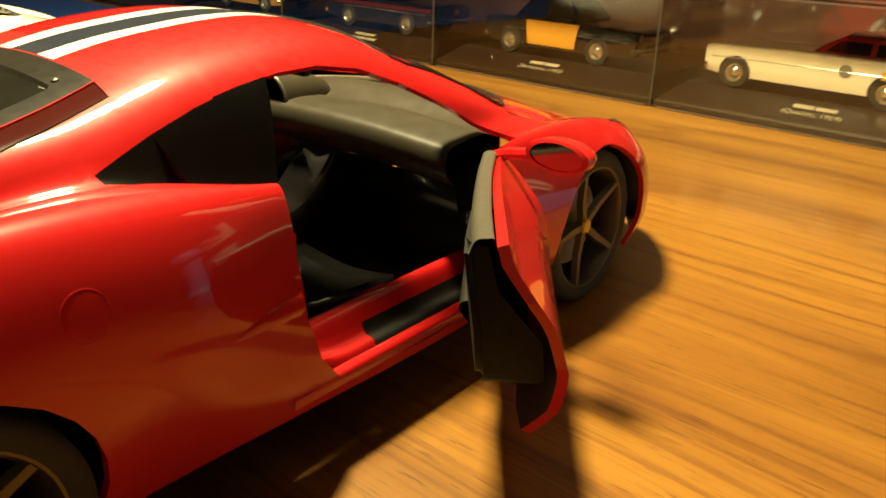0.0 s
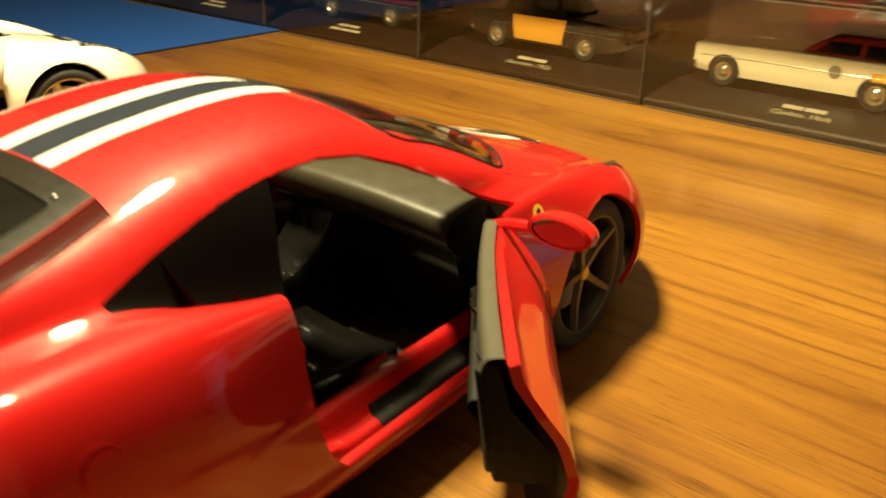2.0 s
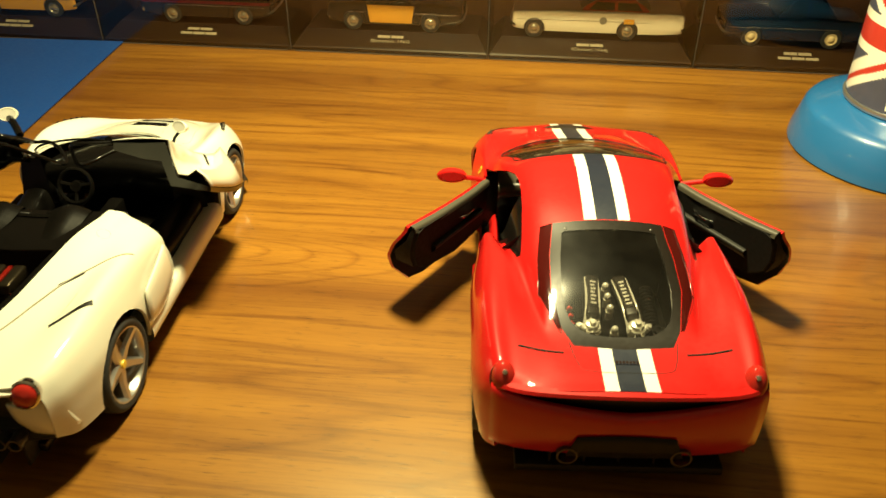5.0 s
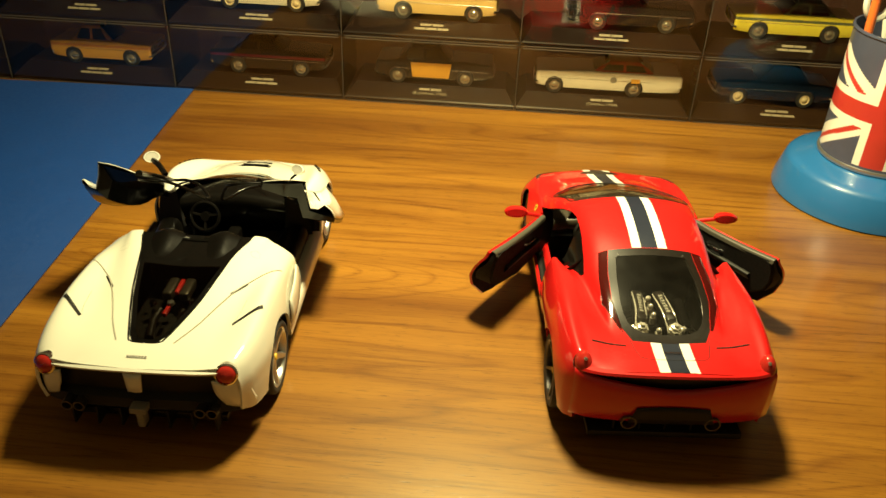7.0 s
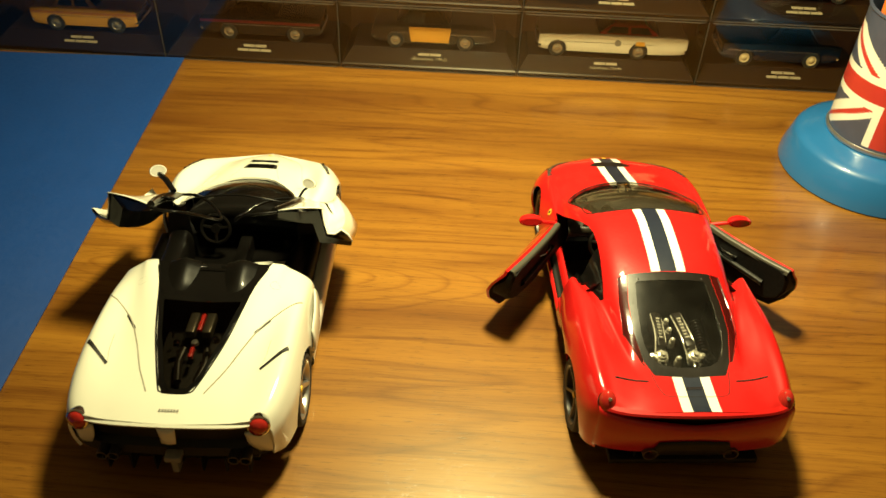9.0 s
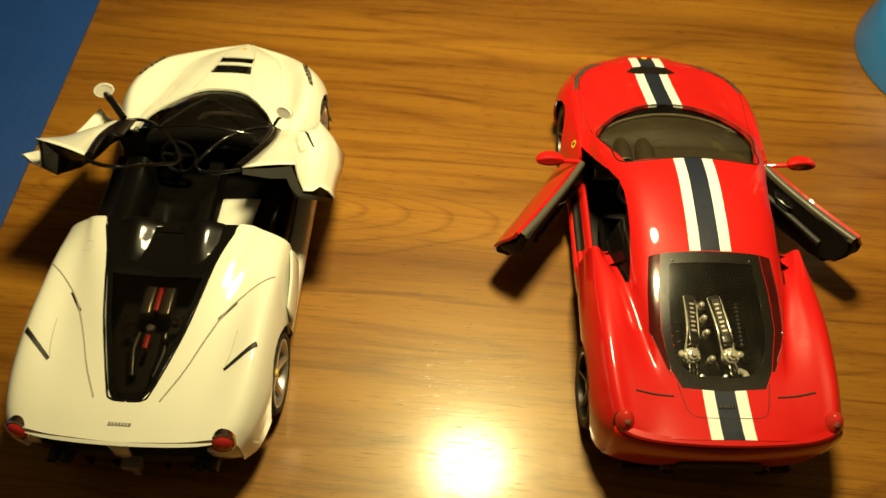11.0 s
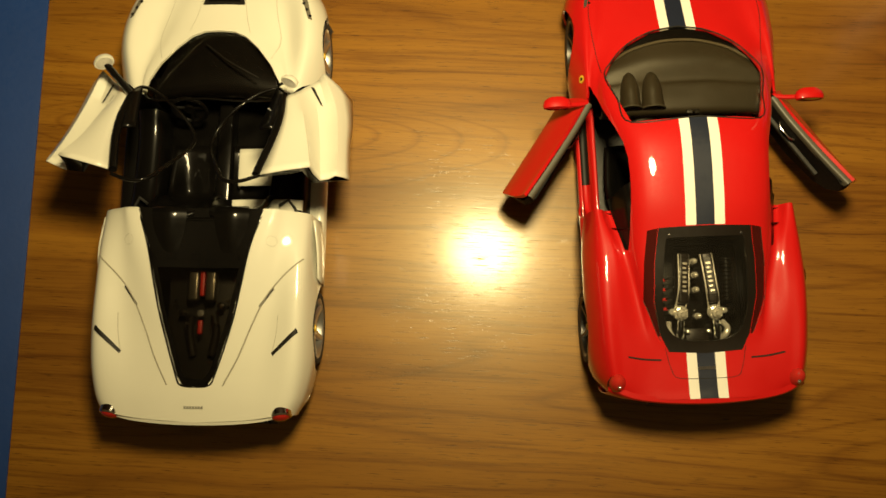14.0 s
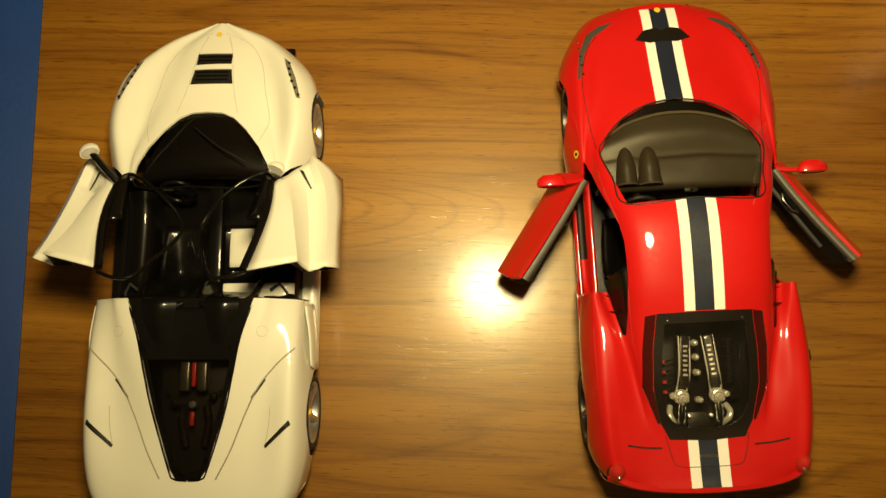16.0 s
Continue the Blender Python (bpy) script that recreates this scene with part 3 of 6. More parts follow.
def little_car(label, length, paint, roof, hub, wheelbase=0.58, door=None, fin=0.0, bonnet=0.30, tall=1.42, band=None, emblem=False):
    """A saloon of the sixties: nose along -x, wheels, bumpers, glazed cabin."""
    car = empty("miniature_car", pose(0, 0, 0))
    tagged(car, label, "miniature car", "miniature cars in the cases")
    L, W = length / 2, 0.86
    belt = 0.92

    def row(zs, ws):
        xs = (-1, -0.96, -0.7, -0.3, 0.1, 0.5, 0.8, 0.97, 1)
        return [(w * W, x * L, z) for x, z, w in zip(xs, zs, ws)]

    lines = [row((.36, .30, .25, .24, .24, .24, .26, .30, .38), (.84, .92, .96, .97, .97, .97, .96, .92, .84)),
             row((.50, .47, .46, .46, .46, .46, .46, .47, .50), (.90, .98, 1.0, 1.0, 1.0, 1.0, 1.0, .98, .90)),
             row((.74, .78, .78, .79, .79, .79, .79 + fin, .78 + fin, .72 + fin), (.89, .97, .98, .98, .98, .98, .98, .96, .89)),
             row((.80, .86, .88, belt, belt, belt, .90 + fin, .87 + fin, .80 + fin), (.82, .89, .90, .90, .90, .90, .90, .88, .82)),
             row((.82, .87, .91, belt + .02, belt + .02, belt + .02, .89, .85, .79), (.45, .5, .5, .5, .5, .5, .5, .5, .45)),
             row((.82, .88, .93, belt + .03, belt + .03, belt + .03, .90, .85, .79), (0, 0, 0, 0, 0, 0, 0, 0, 0))]
    # the loft runs along y; the finished car is turned to lie along x
    turn = Matrix.Rotation(radians(-90), 4, "Z")
    base = loft(lines, 4, 3)
    body = base.copy()
    axles = [a * L for a in wheelbase] if isinstance(wheelbase, tuple) else (-(wheelbase + .02) * L, (wheelbase - .04) * L)
    for keep in (right, left):
        for y in axles:
            lift_off(body, trace(body, disc(y, .33, .355, 16), "yz", lambda c: keep(c) and c.z < .8)).free()
    if band:
        for keep in (right, left):
            for f in trace(body, [(-L, .70), (L, .70), (L, .80), (-L, .80)], "yz", keep):
                f.material_index = 1
    bmesh.ops.transform(body, matrix=turn, verts=body.verts)
    part("body", body, [PAINTS[paint], PAINTS[band or paint]], car, k=K43)
    if door:
        for keep in (right, left):
            bm = patch(base, [(-.26 * L, .30), (.36 * L, .30), (.40 * L, .88), (-.30 * L, .88)], "yz", .012, keep)
            bmesh.ops.transform(bm, matrix=turn, verts=bm.verts)
            part("door_panel", bm, PAINTS[door], car, k=K43)
    if emblem:
        for keep in (right, left):
            for nm, poly, m in (("door_emblem", disc(.06 * L, .66, .13, 8), GREY), ("side_sign", [(.30 * L, .58), (.42 * L, .58), (.42 * L, .74), (.30 * L, .74)], PAINTS["yellow"])):
                bm = patch(base, poly, "yz", .012, keep)
                bmesh.ops.transform(bm, matrix=turn, verts=bm.verts)
                part(nm, bm, m, car, k=K43)
    c0, c1, r0, r1 = -L * bonnet, L * .62, -L * bonnet + .55, L * .62 - .55
    cab = []
    for z, w, a, b in ((belt - .02, .84, c0, c1), (belt + .16, .79, c0 + (r0 - c0) * .4, c1 - (c1 - r1) * .4), (tall - .07, .68, r0 - .03, r1 + .03), (tall - .01, .55, r0 + .05, r1 - .05), (tall + .02, 0, r0 + .05, r1 - .05)):
        m0, m1 = a + (b - a) * .33, a + (b - a) * .66
        cab.append([(w * W * .94, a, z), (w * W, a + .12, z), (w * W, m0, z), (w * W, m1, z), (w * W, b - .12, z), (w * W * .94, b, z)])
    cbm = loft(cab, 4, 3)
    lift = belt + .05
    for keep in (lambda c: c.x > .3, lambda c: c.x < -.3):
        for y0, y1 in ((r0 - .16, (r0 + r1) / 2 - .05), ((r0 + r1) / 2 + .05, r1 + .14)):
            bm = lift_off(cbm, trace(cbm, [(y0 - .10 * (y0 < r0), lift), (y1 + .10 * (y1 > r1), lift), (y1 - .10 * (y1 > r1), tall - .12), (y0 + .14 * (y0 < r0), tall - .12)], "yz", keep))
            bmesh.ops.transform(bm, matrix=turn, verts=bm.verts)
            part("side_window", bm, GLOSS, car, k=K43)
    bmesh.ops.transform(cbm, matrix=turn, verts=cbm.verts)
    part("cabin", cbm, PAINTS[roof], car, k=K43)
    for s, nm in ((-1, "windscreen"), (1, "rear_window")):
        a, b = (c0 + .10, r0 - .02) if s < 0 else (c1 - .10, r1 + .02)
        bm = bmesh.new()
        sheet(bm, [[(x + s * (.035 + .05 * (1 - u * u)), w * u, z) for u in np.linspace(-1, 1, 7)] for x, w, z in ((a, .66, lift + .01), ((a + b) / 2, .60, (lift + tall - .07) / 2), (b, .53, tall - .08))])
        part(nm, bm, GLOSS, car, k=K43)
        bm = bmesh.new()
        tube(bm, [(s * (L - .10), -.84, .44), (s * (L + .03), -.70, .44), (s * (L + .06), 0, .44), (s * (L + .03), .70, .44), (s * (L - .10), .84, .44)], .055, 8)
        part("bumper", bm, BRIGHT, car, k=K43)
        for y in (-.58, .58):
            bm = bmesh.new()
            lathe(bm, [(.10, -.05), (.11, .02), (.08, .04), (.001, .05)], 14, "z", pose(s * (L * .965), y, .66) @ pose(0, 0, 0, 0, 90 * s, 0))
            part("lamp", bm, CHROME if s < 0 else LENS, car, k=K43)
    bm = bmesh.new()
    box(bm, -L * .985, -L * .955, -.42, .42, .54, .72, .01)
    part("grille", bm, BRIGHT, car, k=K43)
    bm = bmesh.new()
    for y in (-W * .985, W * .985):
        tube(bm, [(-L * .93, y, .62), (-L * .3, y * 1.012, .64), (L * .4, y * 1.012, .64), (L * .93, y * .98, .62)], .012, 6)
    part("side_trim", bm, BRIGHT, car, k=K43)
    for x in axles:
        for s in (-1, 1):
            bm = bmesh.new()
            lathe(bm, [(.18, -.09), (.30, -.09), (.325, -.06), (.325, .06), (.30, .09), (.20, .088), (.17, .05)], 20, "z", pose(x, s * .765, .325, 90, 0, 0) @ pose(0, 0, 0, 180 if s > 0 else 0, 0, 0))
            tyre = part("wheel", bm, RUBBER, car, k=K43)
            bm = bmesh.new()
            lathe(bm, [(.195, .07 * s), (.185, .094 * s), (.165, .090 * s), (.145, .062 * s), (.110, .075 * s), (.085, .105 * s), (.04, .118 * s), (.001, .12 * s)], 20, "z", pose(x, s * .765, .325, 90, 0, 0) @ pose(0, 0, 0, 180, 0, 0))
            part("hub_cap", bm, hub, tyre, k=K43)
    base.free()
    return car


TRIM_WHEEL = plain("plated_wheel_trim", (0.60, 0.56, 0.46), 0.18, metal=0.85, bump=0.3)
LENS = plain("small_red_lens", (0.35, 0.02, 0.015), 0.2, coat=1.0)
FLEET = [   # column, row, nose to the right (1) or left (-1), place along the case, car
    (-3, 0, 1, .52, ("orange miniature saloon taxi with dark waistline, in its case", 4.1, "yellow", "orange", TRIM_WHEEL, .58, None, 0, .28, 1.50, "orange")),
    (-2, 0, 1, .53, ("black miniature saloon with a maroon flank, in its case", 4.6, "black", "black", TRIM_WHEEL, .56, None, .04, .30, 1.34, "maroon")),
    (-1, 0, 1, .515, ("black miniature taxi with amber doors, in its case", 4.57, "black", "black", TRIM_WHEEL, (-.54, .62), "yellow", 0, .30, 1.50, None)),
    (0, 0, -1, .53, ("white miniature saloon with a red roof, in its case", 5.6, "white", "red", TRIM_WHEEL, (-.74, .35), None, .03, .22, 1.32, None, True)),
    (1, 0, -1, .47, ("dark blue miniature saloon with cream wheels, in its case", 4.4, "navy", "navy", CREAM, .58, None, 0, .30, 1.55, None)),
    (-3, 1, 1, .52, ("pale blue miniature saloon with bright wheels, in its case", 4.2, "pale", "pale", TRIM_WHEEL, .58, None, 0, .26, 1.48, None)),
    (-2, 1, 1, .52, ("cream miniature saloon with white wheels, in its case", 4.5, "white", "white", CREAM, .58, None, 0, .26, 1.50, None)),
    (-1, 1, 1, .52, ("pale amber miniature saloon taxi, in its display case", 4.5, "cream", "cream", TRIM_WHEEL, .60, None, 0, .30, 1.42, None)),
    (0, 1, 1, .60, ("black miniature saloon with chrome trim, in its case", 4.6, "black", "black", TRIM_WHEEL, .56, None, 0, .28, 1.45, None)),
    (1, 1, -1, .50, ("lemon miniature saloon with a grey-green roof, in its case", 4.5, "lemon", "green", TRIM_WHEEL, .58, None, 0, .28, 1.40, "green")),
]
for col, row, way, along, spec in FLEET:
    c = little_car(*spec)
    z = row * CH + PH + 0.0001
    c.matrix_basis = pose((col + along) * CW, CD * 0.52, z, 0, 0, 180 if way == 1 else 0)

# name plates: printed lines on the plinths
for row in range(3):
    for col in COLS:
        if (col, row) in ((-4, 0), (-4, 1), (-4, 2), (2, 0), (2, 1), (2, 2)):
            continue
        plate = empty("name_plate", pose((col + .5) * CW, 0.0105, row * CH + PH * (.34 + .63 * (.0105 - .0022) / (SLOPE - .0012)) + 0.0004, math.degrees(math.atan2(PH * .63, SLOPE - .0012)), 0, 0))
        tagged(plate, "two printed pale lines on a display plinth", "label", "name plates of the cases")
        for ln, (y, wd) in enumerate(((0.0023, .0105), (-0.0023, .0152))):
            words = {(-1, 0): "(Barcelona, 1962)", (0, 0): "(Quebec, 1964)"}.get((col, row)) if ln else None
            if words:
                cu = bpy.data.curves.new("caption", "FONT")
                cu.body, cu.size, cu.align_x, cu.align_y = words, 0.0044, "CENTER", "CENTER"
                tmp = new("caption", cu)
                me = bpy.data.meshes.new_from_object(tmp.evaluated_get(bpy.context.evaluated_depsgraph_get()))
                bpy.data.objects.remove(tmp)
                me.materials.clear()
                me.materials.append(INK)
                ob = new("caption", me)
                ob.parent, ob.matrix_basis = plate, pose(0, y, 0)
                ob["label"] = "printed words " + words
            else:
                bm = bmesh.new()
                n = 3 if ln else 2
                gap = 0.0008
                for i in range(n):
                    a = -wd + i * 2 * wd / n
                    box(bm, a + gap / 2, a + 2 * wd / n - gap / 2, y - .0013, y + .0013, 0, .0001)
                part("print_line", bm, INK, plate, k=1, smooth=False)

# ---- printed pen tin on its blue base ----
CUP = (4.80 * S, -2.13 * S)
bm = bmesh.new()
lathe(bm, [(0.001, 0), (1.17 * S, 0), (1.20 * S, 0.02 * S), (1.19 * S, 0.10 * S), (1.10 * S, 0.42 * S), (1.06 * S, 0.47 * S), (0.98 * S, 0.50 * S), (0.78 * S, 0.56 * S), (0.66 * S, 0.58 * S), (0.001, 0.58 * S)], 96)
base = empty("pen_stand", pose(*CUP, 0))
part("round_base", bm, BLUE, base, k=1)
bm = bmesh.new()
lathe(bm, [(0.30 * S, 0.44 * S), (0.25 * S, 0.55 * S), (0.20 * S, 0.70 * S), (0.19 * S, 1.48 * S), (0.26 * S, 1.54 * S), (0.28 * S, 1.66 * S), (0.24 * S, 1.76 * S), (0.14 * S, 1.82 * S), (0.001, 1.84 * S)], 32, "z", pose(0.60 * S, -0.74 * S, 0))
part("post", bm, BLUE, base, "blue post with a rounded knob", k=1)
tagged(base, "round blue enamelled stand with sloping sides on the table", "stand")
TIN_R, TIN_0, TIN_1 = 0.72 * S, 0.60 * S, 2.25 * S
tin = empty("pen_tin", pose(*CUP, 0.0))
tagged(tin, "printed tin pen pot with a flag pattern, on a blue stand", "pen pot")
PRINT = [plain("tin_white", (0.74, 0.71, 0.62), 0.35, coat=0.5), plain("tin_red", (0.42, 0.03, 0.02), 0.35, coat=0.5, vary=0.2), plain("tin_navy", (0.055, 0.062, 0.105), 0.35, coat=0.5, vary=0.2)]


def flag(u, v):
    """Crosses of a union flag two wide and one and a quarter high: 0 white, 1 red, 2 blue."""
    if abs(u) < .13 or abs(v) < .12:
        return 1
    if abs(u) < .22 or abs(v) < .20:
        return 0
    d = (v / .625 - (1 if u * v > 0 else -1) * u / .98) * .5
    side = d * (1 if (u > 0) else -1)
    if abs(d) < .05 and side > -.012:
        return 1
    return 0 if abs(d) < .13 else 2


bm = bmesh.new()
NU, NV = 240, 72
grid = [[bm.verts.new((TIN_R * math.cos(2 * math.pi * i / NU), TIN_R * math.sin(2 * math.pi * i / NU), TIN_0 + (TIN_1 - TIN_0) * j / NV)) for i in range(NU)] for j in range(NV + 1)]
for j in range(NV):
    for i in range(NU):
        f = bm.faces.new((grid[j][i], grid[j][(i + 1) % NU], grid[j + 1][(i + 1) % NU], grid[j + 1][i]))
        v = (j + .5) / NV * 1.65
        a = (2 * math.pi * (i + .5) / NU + radians(26) + math.pi) % math.pi - math.pi / 2
        f.material_index = 2 if v > 1.45 else flag(a * .68, v - .76) if v > .06 else 2
part("tin_wall", bm, PRINT, tin, "red, white and navy flag print", k=1)
bm = bmesh.new()
lathe(bm, [(TIN_R - .001, TIN_0 + .0022), (TIN_R + .0010, TIN_0 + .0018), (TIN_R + .0014, TIN_0 + .0006), (TIN_R + .001, TIN_0 - .001), (.001, TIN_0 - .001)], 64)
part("foot_ring", bm, SILVER, tin, "thin steel foot ring", k=1)
bm = bmesh.new()
lathe(bm, [(TIN_R + .0002, TIN_1 - .001), (TIN_R + .0012, TIN_1), (TIN_R + .0008, TIN_1 + .0014), (TIN_R - .0006, TIN_1 + .0014), (TIN_R - .001, TIN_1 - .002), (TIN_R - .001, TIN_0 + .002), (.001, TIN_0 + .002)], 64)
part("rim", bm, PRINT[2], tin, "navy rolled rim", k=1)


def pen(label, x, y, lean_x, lean_y, r, length, body, tip):
    p = empty("pen", pose(CUP[0] + x, CUP[1] + y, TIN_0 + .004) @ pose(0, 0, 0, lean_x, lean_y, 0))
    tagged(p, label, "pen", "pens in the tin")
    bm = bmesh.new()
    lathe(bm, [(.0005, 0), (r * .5, .004), (r, .016), (r, length - .03), (r * .95, length - .03)], 14)
    part("barrel", bm, body, p, k=1)
    bm = bmesh.new()
    lathe(bm, [(r * .95, length - .03), (r * 1.05, length - .028), (r * 1.05, length), (r * .6, length + .003), (.0005, length + .003)], 14)
    part("cap", bm, tip, p, k=1)


ORANGE = plain("orange_plastic", (0.62, 0.14, 0.02), 0.35, coat=0.4)
pen("orange plastic pen standing in the tin", -.032, -.006, 0, -2, .0030, .165, ORANGE, ORANGE)
pen("white plastic pen standing in the tin", -.020, -.016, 4, 1, .0060, .165, PRINT[0], PRINT[0])
pen("pale steel pen standing in the tin", .004, .012, -4, 3, .004, .125, SILVER, SILVER)

bm = bmesh.new()
lathe(bm, [(.0130 + .0022 * math.cos(a), .0022 * math.sin(a)) for a in np.linspace(0, 2 * math.pi, 9)], 28, "z", pose(-.026, .012, .142, 84, 20, 30))
tube(bm, [(-.018, .012, .129), (-.012, .010, .10), (-.004, .006, .05)], .0022, 8)
grip = part("scissor_grip", bm, PRINT[0], None, k=1)
grip.matrix_basis = pose(*CUP, 0)
tagged(grip, "pale plastic scissor handle standing in the tin", "scissors")

# ---- red coupe ----
YELLOW = plain("yellow_enamel", (0.75, 0.50, 0.03), 0.35)
LENS_RED = plain("red_lens", (0.42, 0.02, 0.012), 0.12, coat=1.0)
PALE_LENS = plain("lamp_lens_pale", (0.30, 0.28, 0.22), 0.16, metal=0.5, coat=0.8)
LENS_DARK = plain("lamp_lens_smoked", (0.10, 0.09, 0.075), 0.10, metal=0.4, coat=1.0)
RED_DARK = plain("dark_red_glass", (0.045, 0.004, 0.003), 0.10, coat=0.8)
FRAME = plain("satin_black_frame", (0.009, 0.0065, 0.0045), 0.36, coat=0.5, sheen=0.3)
DASH = plain("dash_plastic", (0.036, 0.029, 0.018), 0.36, bump=0.15, vary=0.4, grain=25)
TRIM = plain("olive_door_trim", (0.062, 0.055, 0.039), 0.42, bump=0.15)
BEAD = plain("olive_bead_plastic", (0.10, 0.082, 0.052), 0.35, bump=0.1)
SCREEN = clear("windscreen", (0.86, 0.84, 0.77), 0.01, 1.45)
HAZY = clear("hazy_plastic_window", (0.94, 0.93, 0.89), 0.15, 1.5, (0.96, 1.05), 0.008)
RED_AT = pose(1.168 * S, -5.371 * S, 0, 0, 0, 4.6)
RED_LINES = [
    [(.30, 2.34, .16), (.62, 2.20, .14), (.88, 1.78, .16), (.90, 1.325, .19), (.88, .95, .20), (.87, .6, .20), (.87, .15, .20), (.852, -.35, .20), (.835, -.75, .20), (.86, -1.15, .22), (.91, -1.55, .24), (.87, -1.80, .26), (.79, -1.92, .30)],
    [(.32, 2.38, .28), (.67, 2.24, .28), (.925, 1.80, .32), (.965, 1.325, .38), (.945, .95, .37), (.92, .6, .38), (.92, .15, .38), (.918, -.35, .40), (.905, -.75, .42), (.93, -1.15, .42), (.95, -1.55, .45), (.90, -1.80, .47), (.81, -1.935, .5)],
    [(.32, 2.36, .42), (.66, 2.20, .46), (.915, 1.76, .56), (.965, 1.325, .62), (.945, .95, .60), (.91, .6, .60), (.905, .15, .61), (.92, -.35, .64), (.955, -.75, .68), (.955, -1.15, .72), (.94, -1.55, .73), (.895, -1.81, .72), (.81, -1.945, .72)],
    [(.32, 2.30, .50), (.62, 2.10, .58), (.80, 1.72, .72), (.845, 1.325, .80), (.855, .95, .82), (.86, .6, .80), (.86, .15, .82), (.868, -.35, .885), (.872, -.75, .94), (.865, -1.15, .97), (.835, -1.55, .95), (.80, -1.83, .905), (.75, -1.955, .85)],
    [(.285, 2.305, .51), (.54, 2.09, .60), (.70, 1.71, .725), (.755, 1.325, .81), (.80, .95, .84), (.815, .6, .855), (.81, .15, .88), (.815, -.35, .918), (.745, -.75, .985), (.725, -1.15, .99), (.71, -1.55, .95), (.69, -1.85, .905), (.66, -1.975, .865)],
    [(.25, 2.31, .52), (.45, 2.08, .61), (.58, 1.70, .71), (.64, 1.325, .80), (.745, .95, .865), (.775, .6, .895), (.745, .15, .90), (.72, -.35, .85), (.635, -.75, .965), (.56, -1.15, .935), (.515, -1.55, .928), (.53, -1.87, .898), (.55, -2.0, .88)],
    [(.15, 2.32, .53), (.25, 2.10, .62), (.32, 1.70, .73), (.37, 1.325, .85), (.56, .95, .935), (.63, .6, 1.055), (.545, .15, 1.205), (.525, -.35, 1.185), (.485, -.75, 1.105), (.455, -1.15, 1.03), (.40, -1.55, .925), (.35, -1.9, .905), (.35, -2.03, .905)],
    [(0, 2.33, .53), (0, 2.10, .63), (0, 1.70, .745), (0, 1.325, .868), (0, .95, 1.01), (0, .6, 1.155), (0, .15, 1.264), (0, -.35, 1.240), (0, -.75, 1.165), (0, -1.15, 1.06), (0, -1.55, .92), (0, -1.9, .905), (0, -2.03, .915)],
]
SCREEN_LINE = mirrored([(0, 1.29), (.26, 1.24), (.48, 1.12), (.63, .96), (.70, .82), (.63, .56), (.545, .31), (0, .325)])
ENGINE_LINE = mirrored([(0, -.605), (.385, -.61), (.42, -.9), (.428, -1.2), (.375, -1.5), (.31, -1.635), (0, -1.655)])
ENGINE_GLASS = mirrored([(0, -.695), (.31, -.695), (.328, -.71), (.352, -.95), (.360, -1.20), (.348, -1.34), (.32, -1.43), (.27, -1.495), (.20, -1.535), (.10, -1.55), (0, -1.553)])
SIDE_PANE = [(.389, -.612), (.475, -.625), (.505, -.9), (.515, -1.2), (.40, -1.50), (.379, -1.502), (.432, -1.2), (.424, -.9)]
DOOR_LINE = [(.66, .835), (.1, .845), (-.36, .88), (-.39, .74), (-.375, .55), (-.32, .40), (-.21, .275), (-.05, .25), (.25, .245), (.62, .26)]
WINDOW_LINE = [(.77, .84), (.70, .865), (.60, .91), (.45, 1.00), (.30, 1.08), (.15, 1.14), (0, 1.163), (-.15, 1.158), (-.30, 1.138), (-.385, 1.12), (-.385, .80), (-.30, .785), (.1, .82), (.65, .83)]
QUARTER_LINE = [(-.30, .785), (-.385, .82), (-.75, .955), (-.765, .985), (-.60, 1.05), (-.45, 1.10), (-.30, 1.138), (-.20, 1.153)]
HEAD_LINE = [(.42, 2.15), (.56, 2.115), (.68, 2.03), (.775, 1.82), (.815, 1.55), (.79, 1.56), (.725, 1.82), (.63, 1.99)]
VENT_LINE = [(-.25, 1.925), (-.17, 2.02), (-.06, 2.045), (0, 2.01), (.06, 2.045), (.17, 2.025), (.25, 1.925), (.12, 1.885), (0, 1.90), (-.12, 1.885)]


def lean(z, s):
    """How far the open door's skin stands out at a height; the left one leans out more."""
    out = (.06, .085, .115, .12, .085, 0) if s > 0 else (.08, .125, .15, .14, .085, 0)
    return float(np.interp(z, (.20, .30, .42, .52, .66, .82), out))


def rear_face(width, rows, bow, n=24):
    """Skin of a tail: rows of (height, y at the middle, half-width), bowed in plan."""
    out = []
    for z, y, w in rows:
        out.append([(x * w, y + bow * (x * x) + 0.05 * x ** 8, z - 0.5 * bow * (x * x)) for x in np.linspace(-1, 1, n)])
    return out


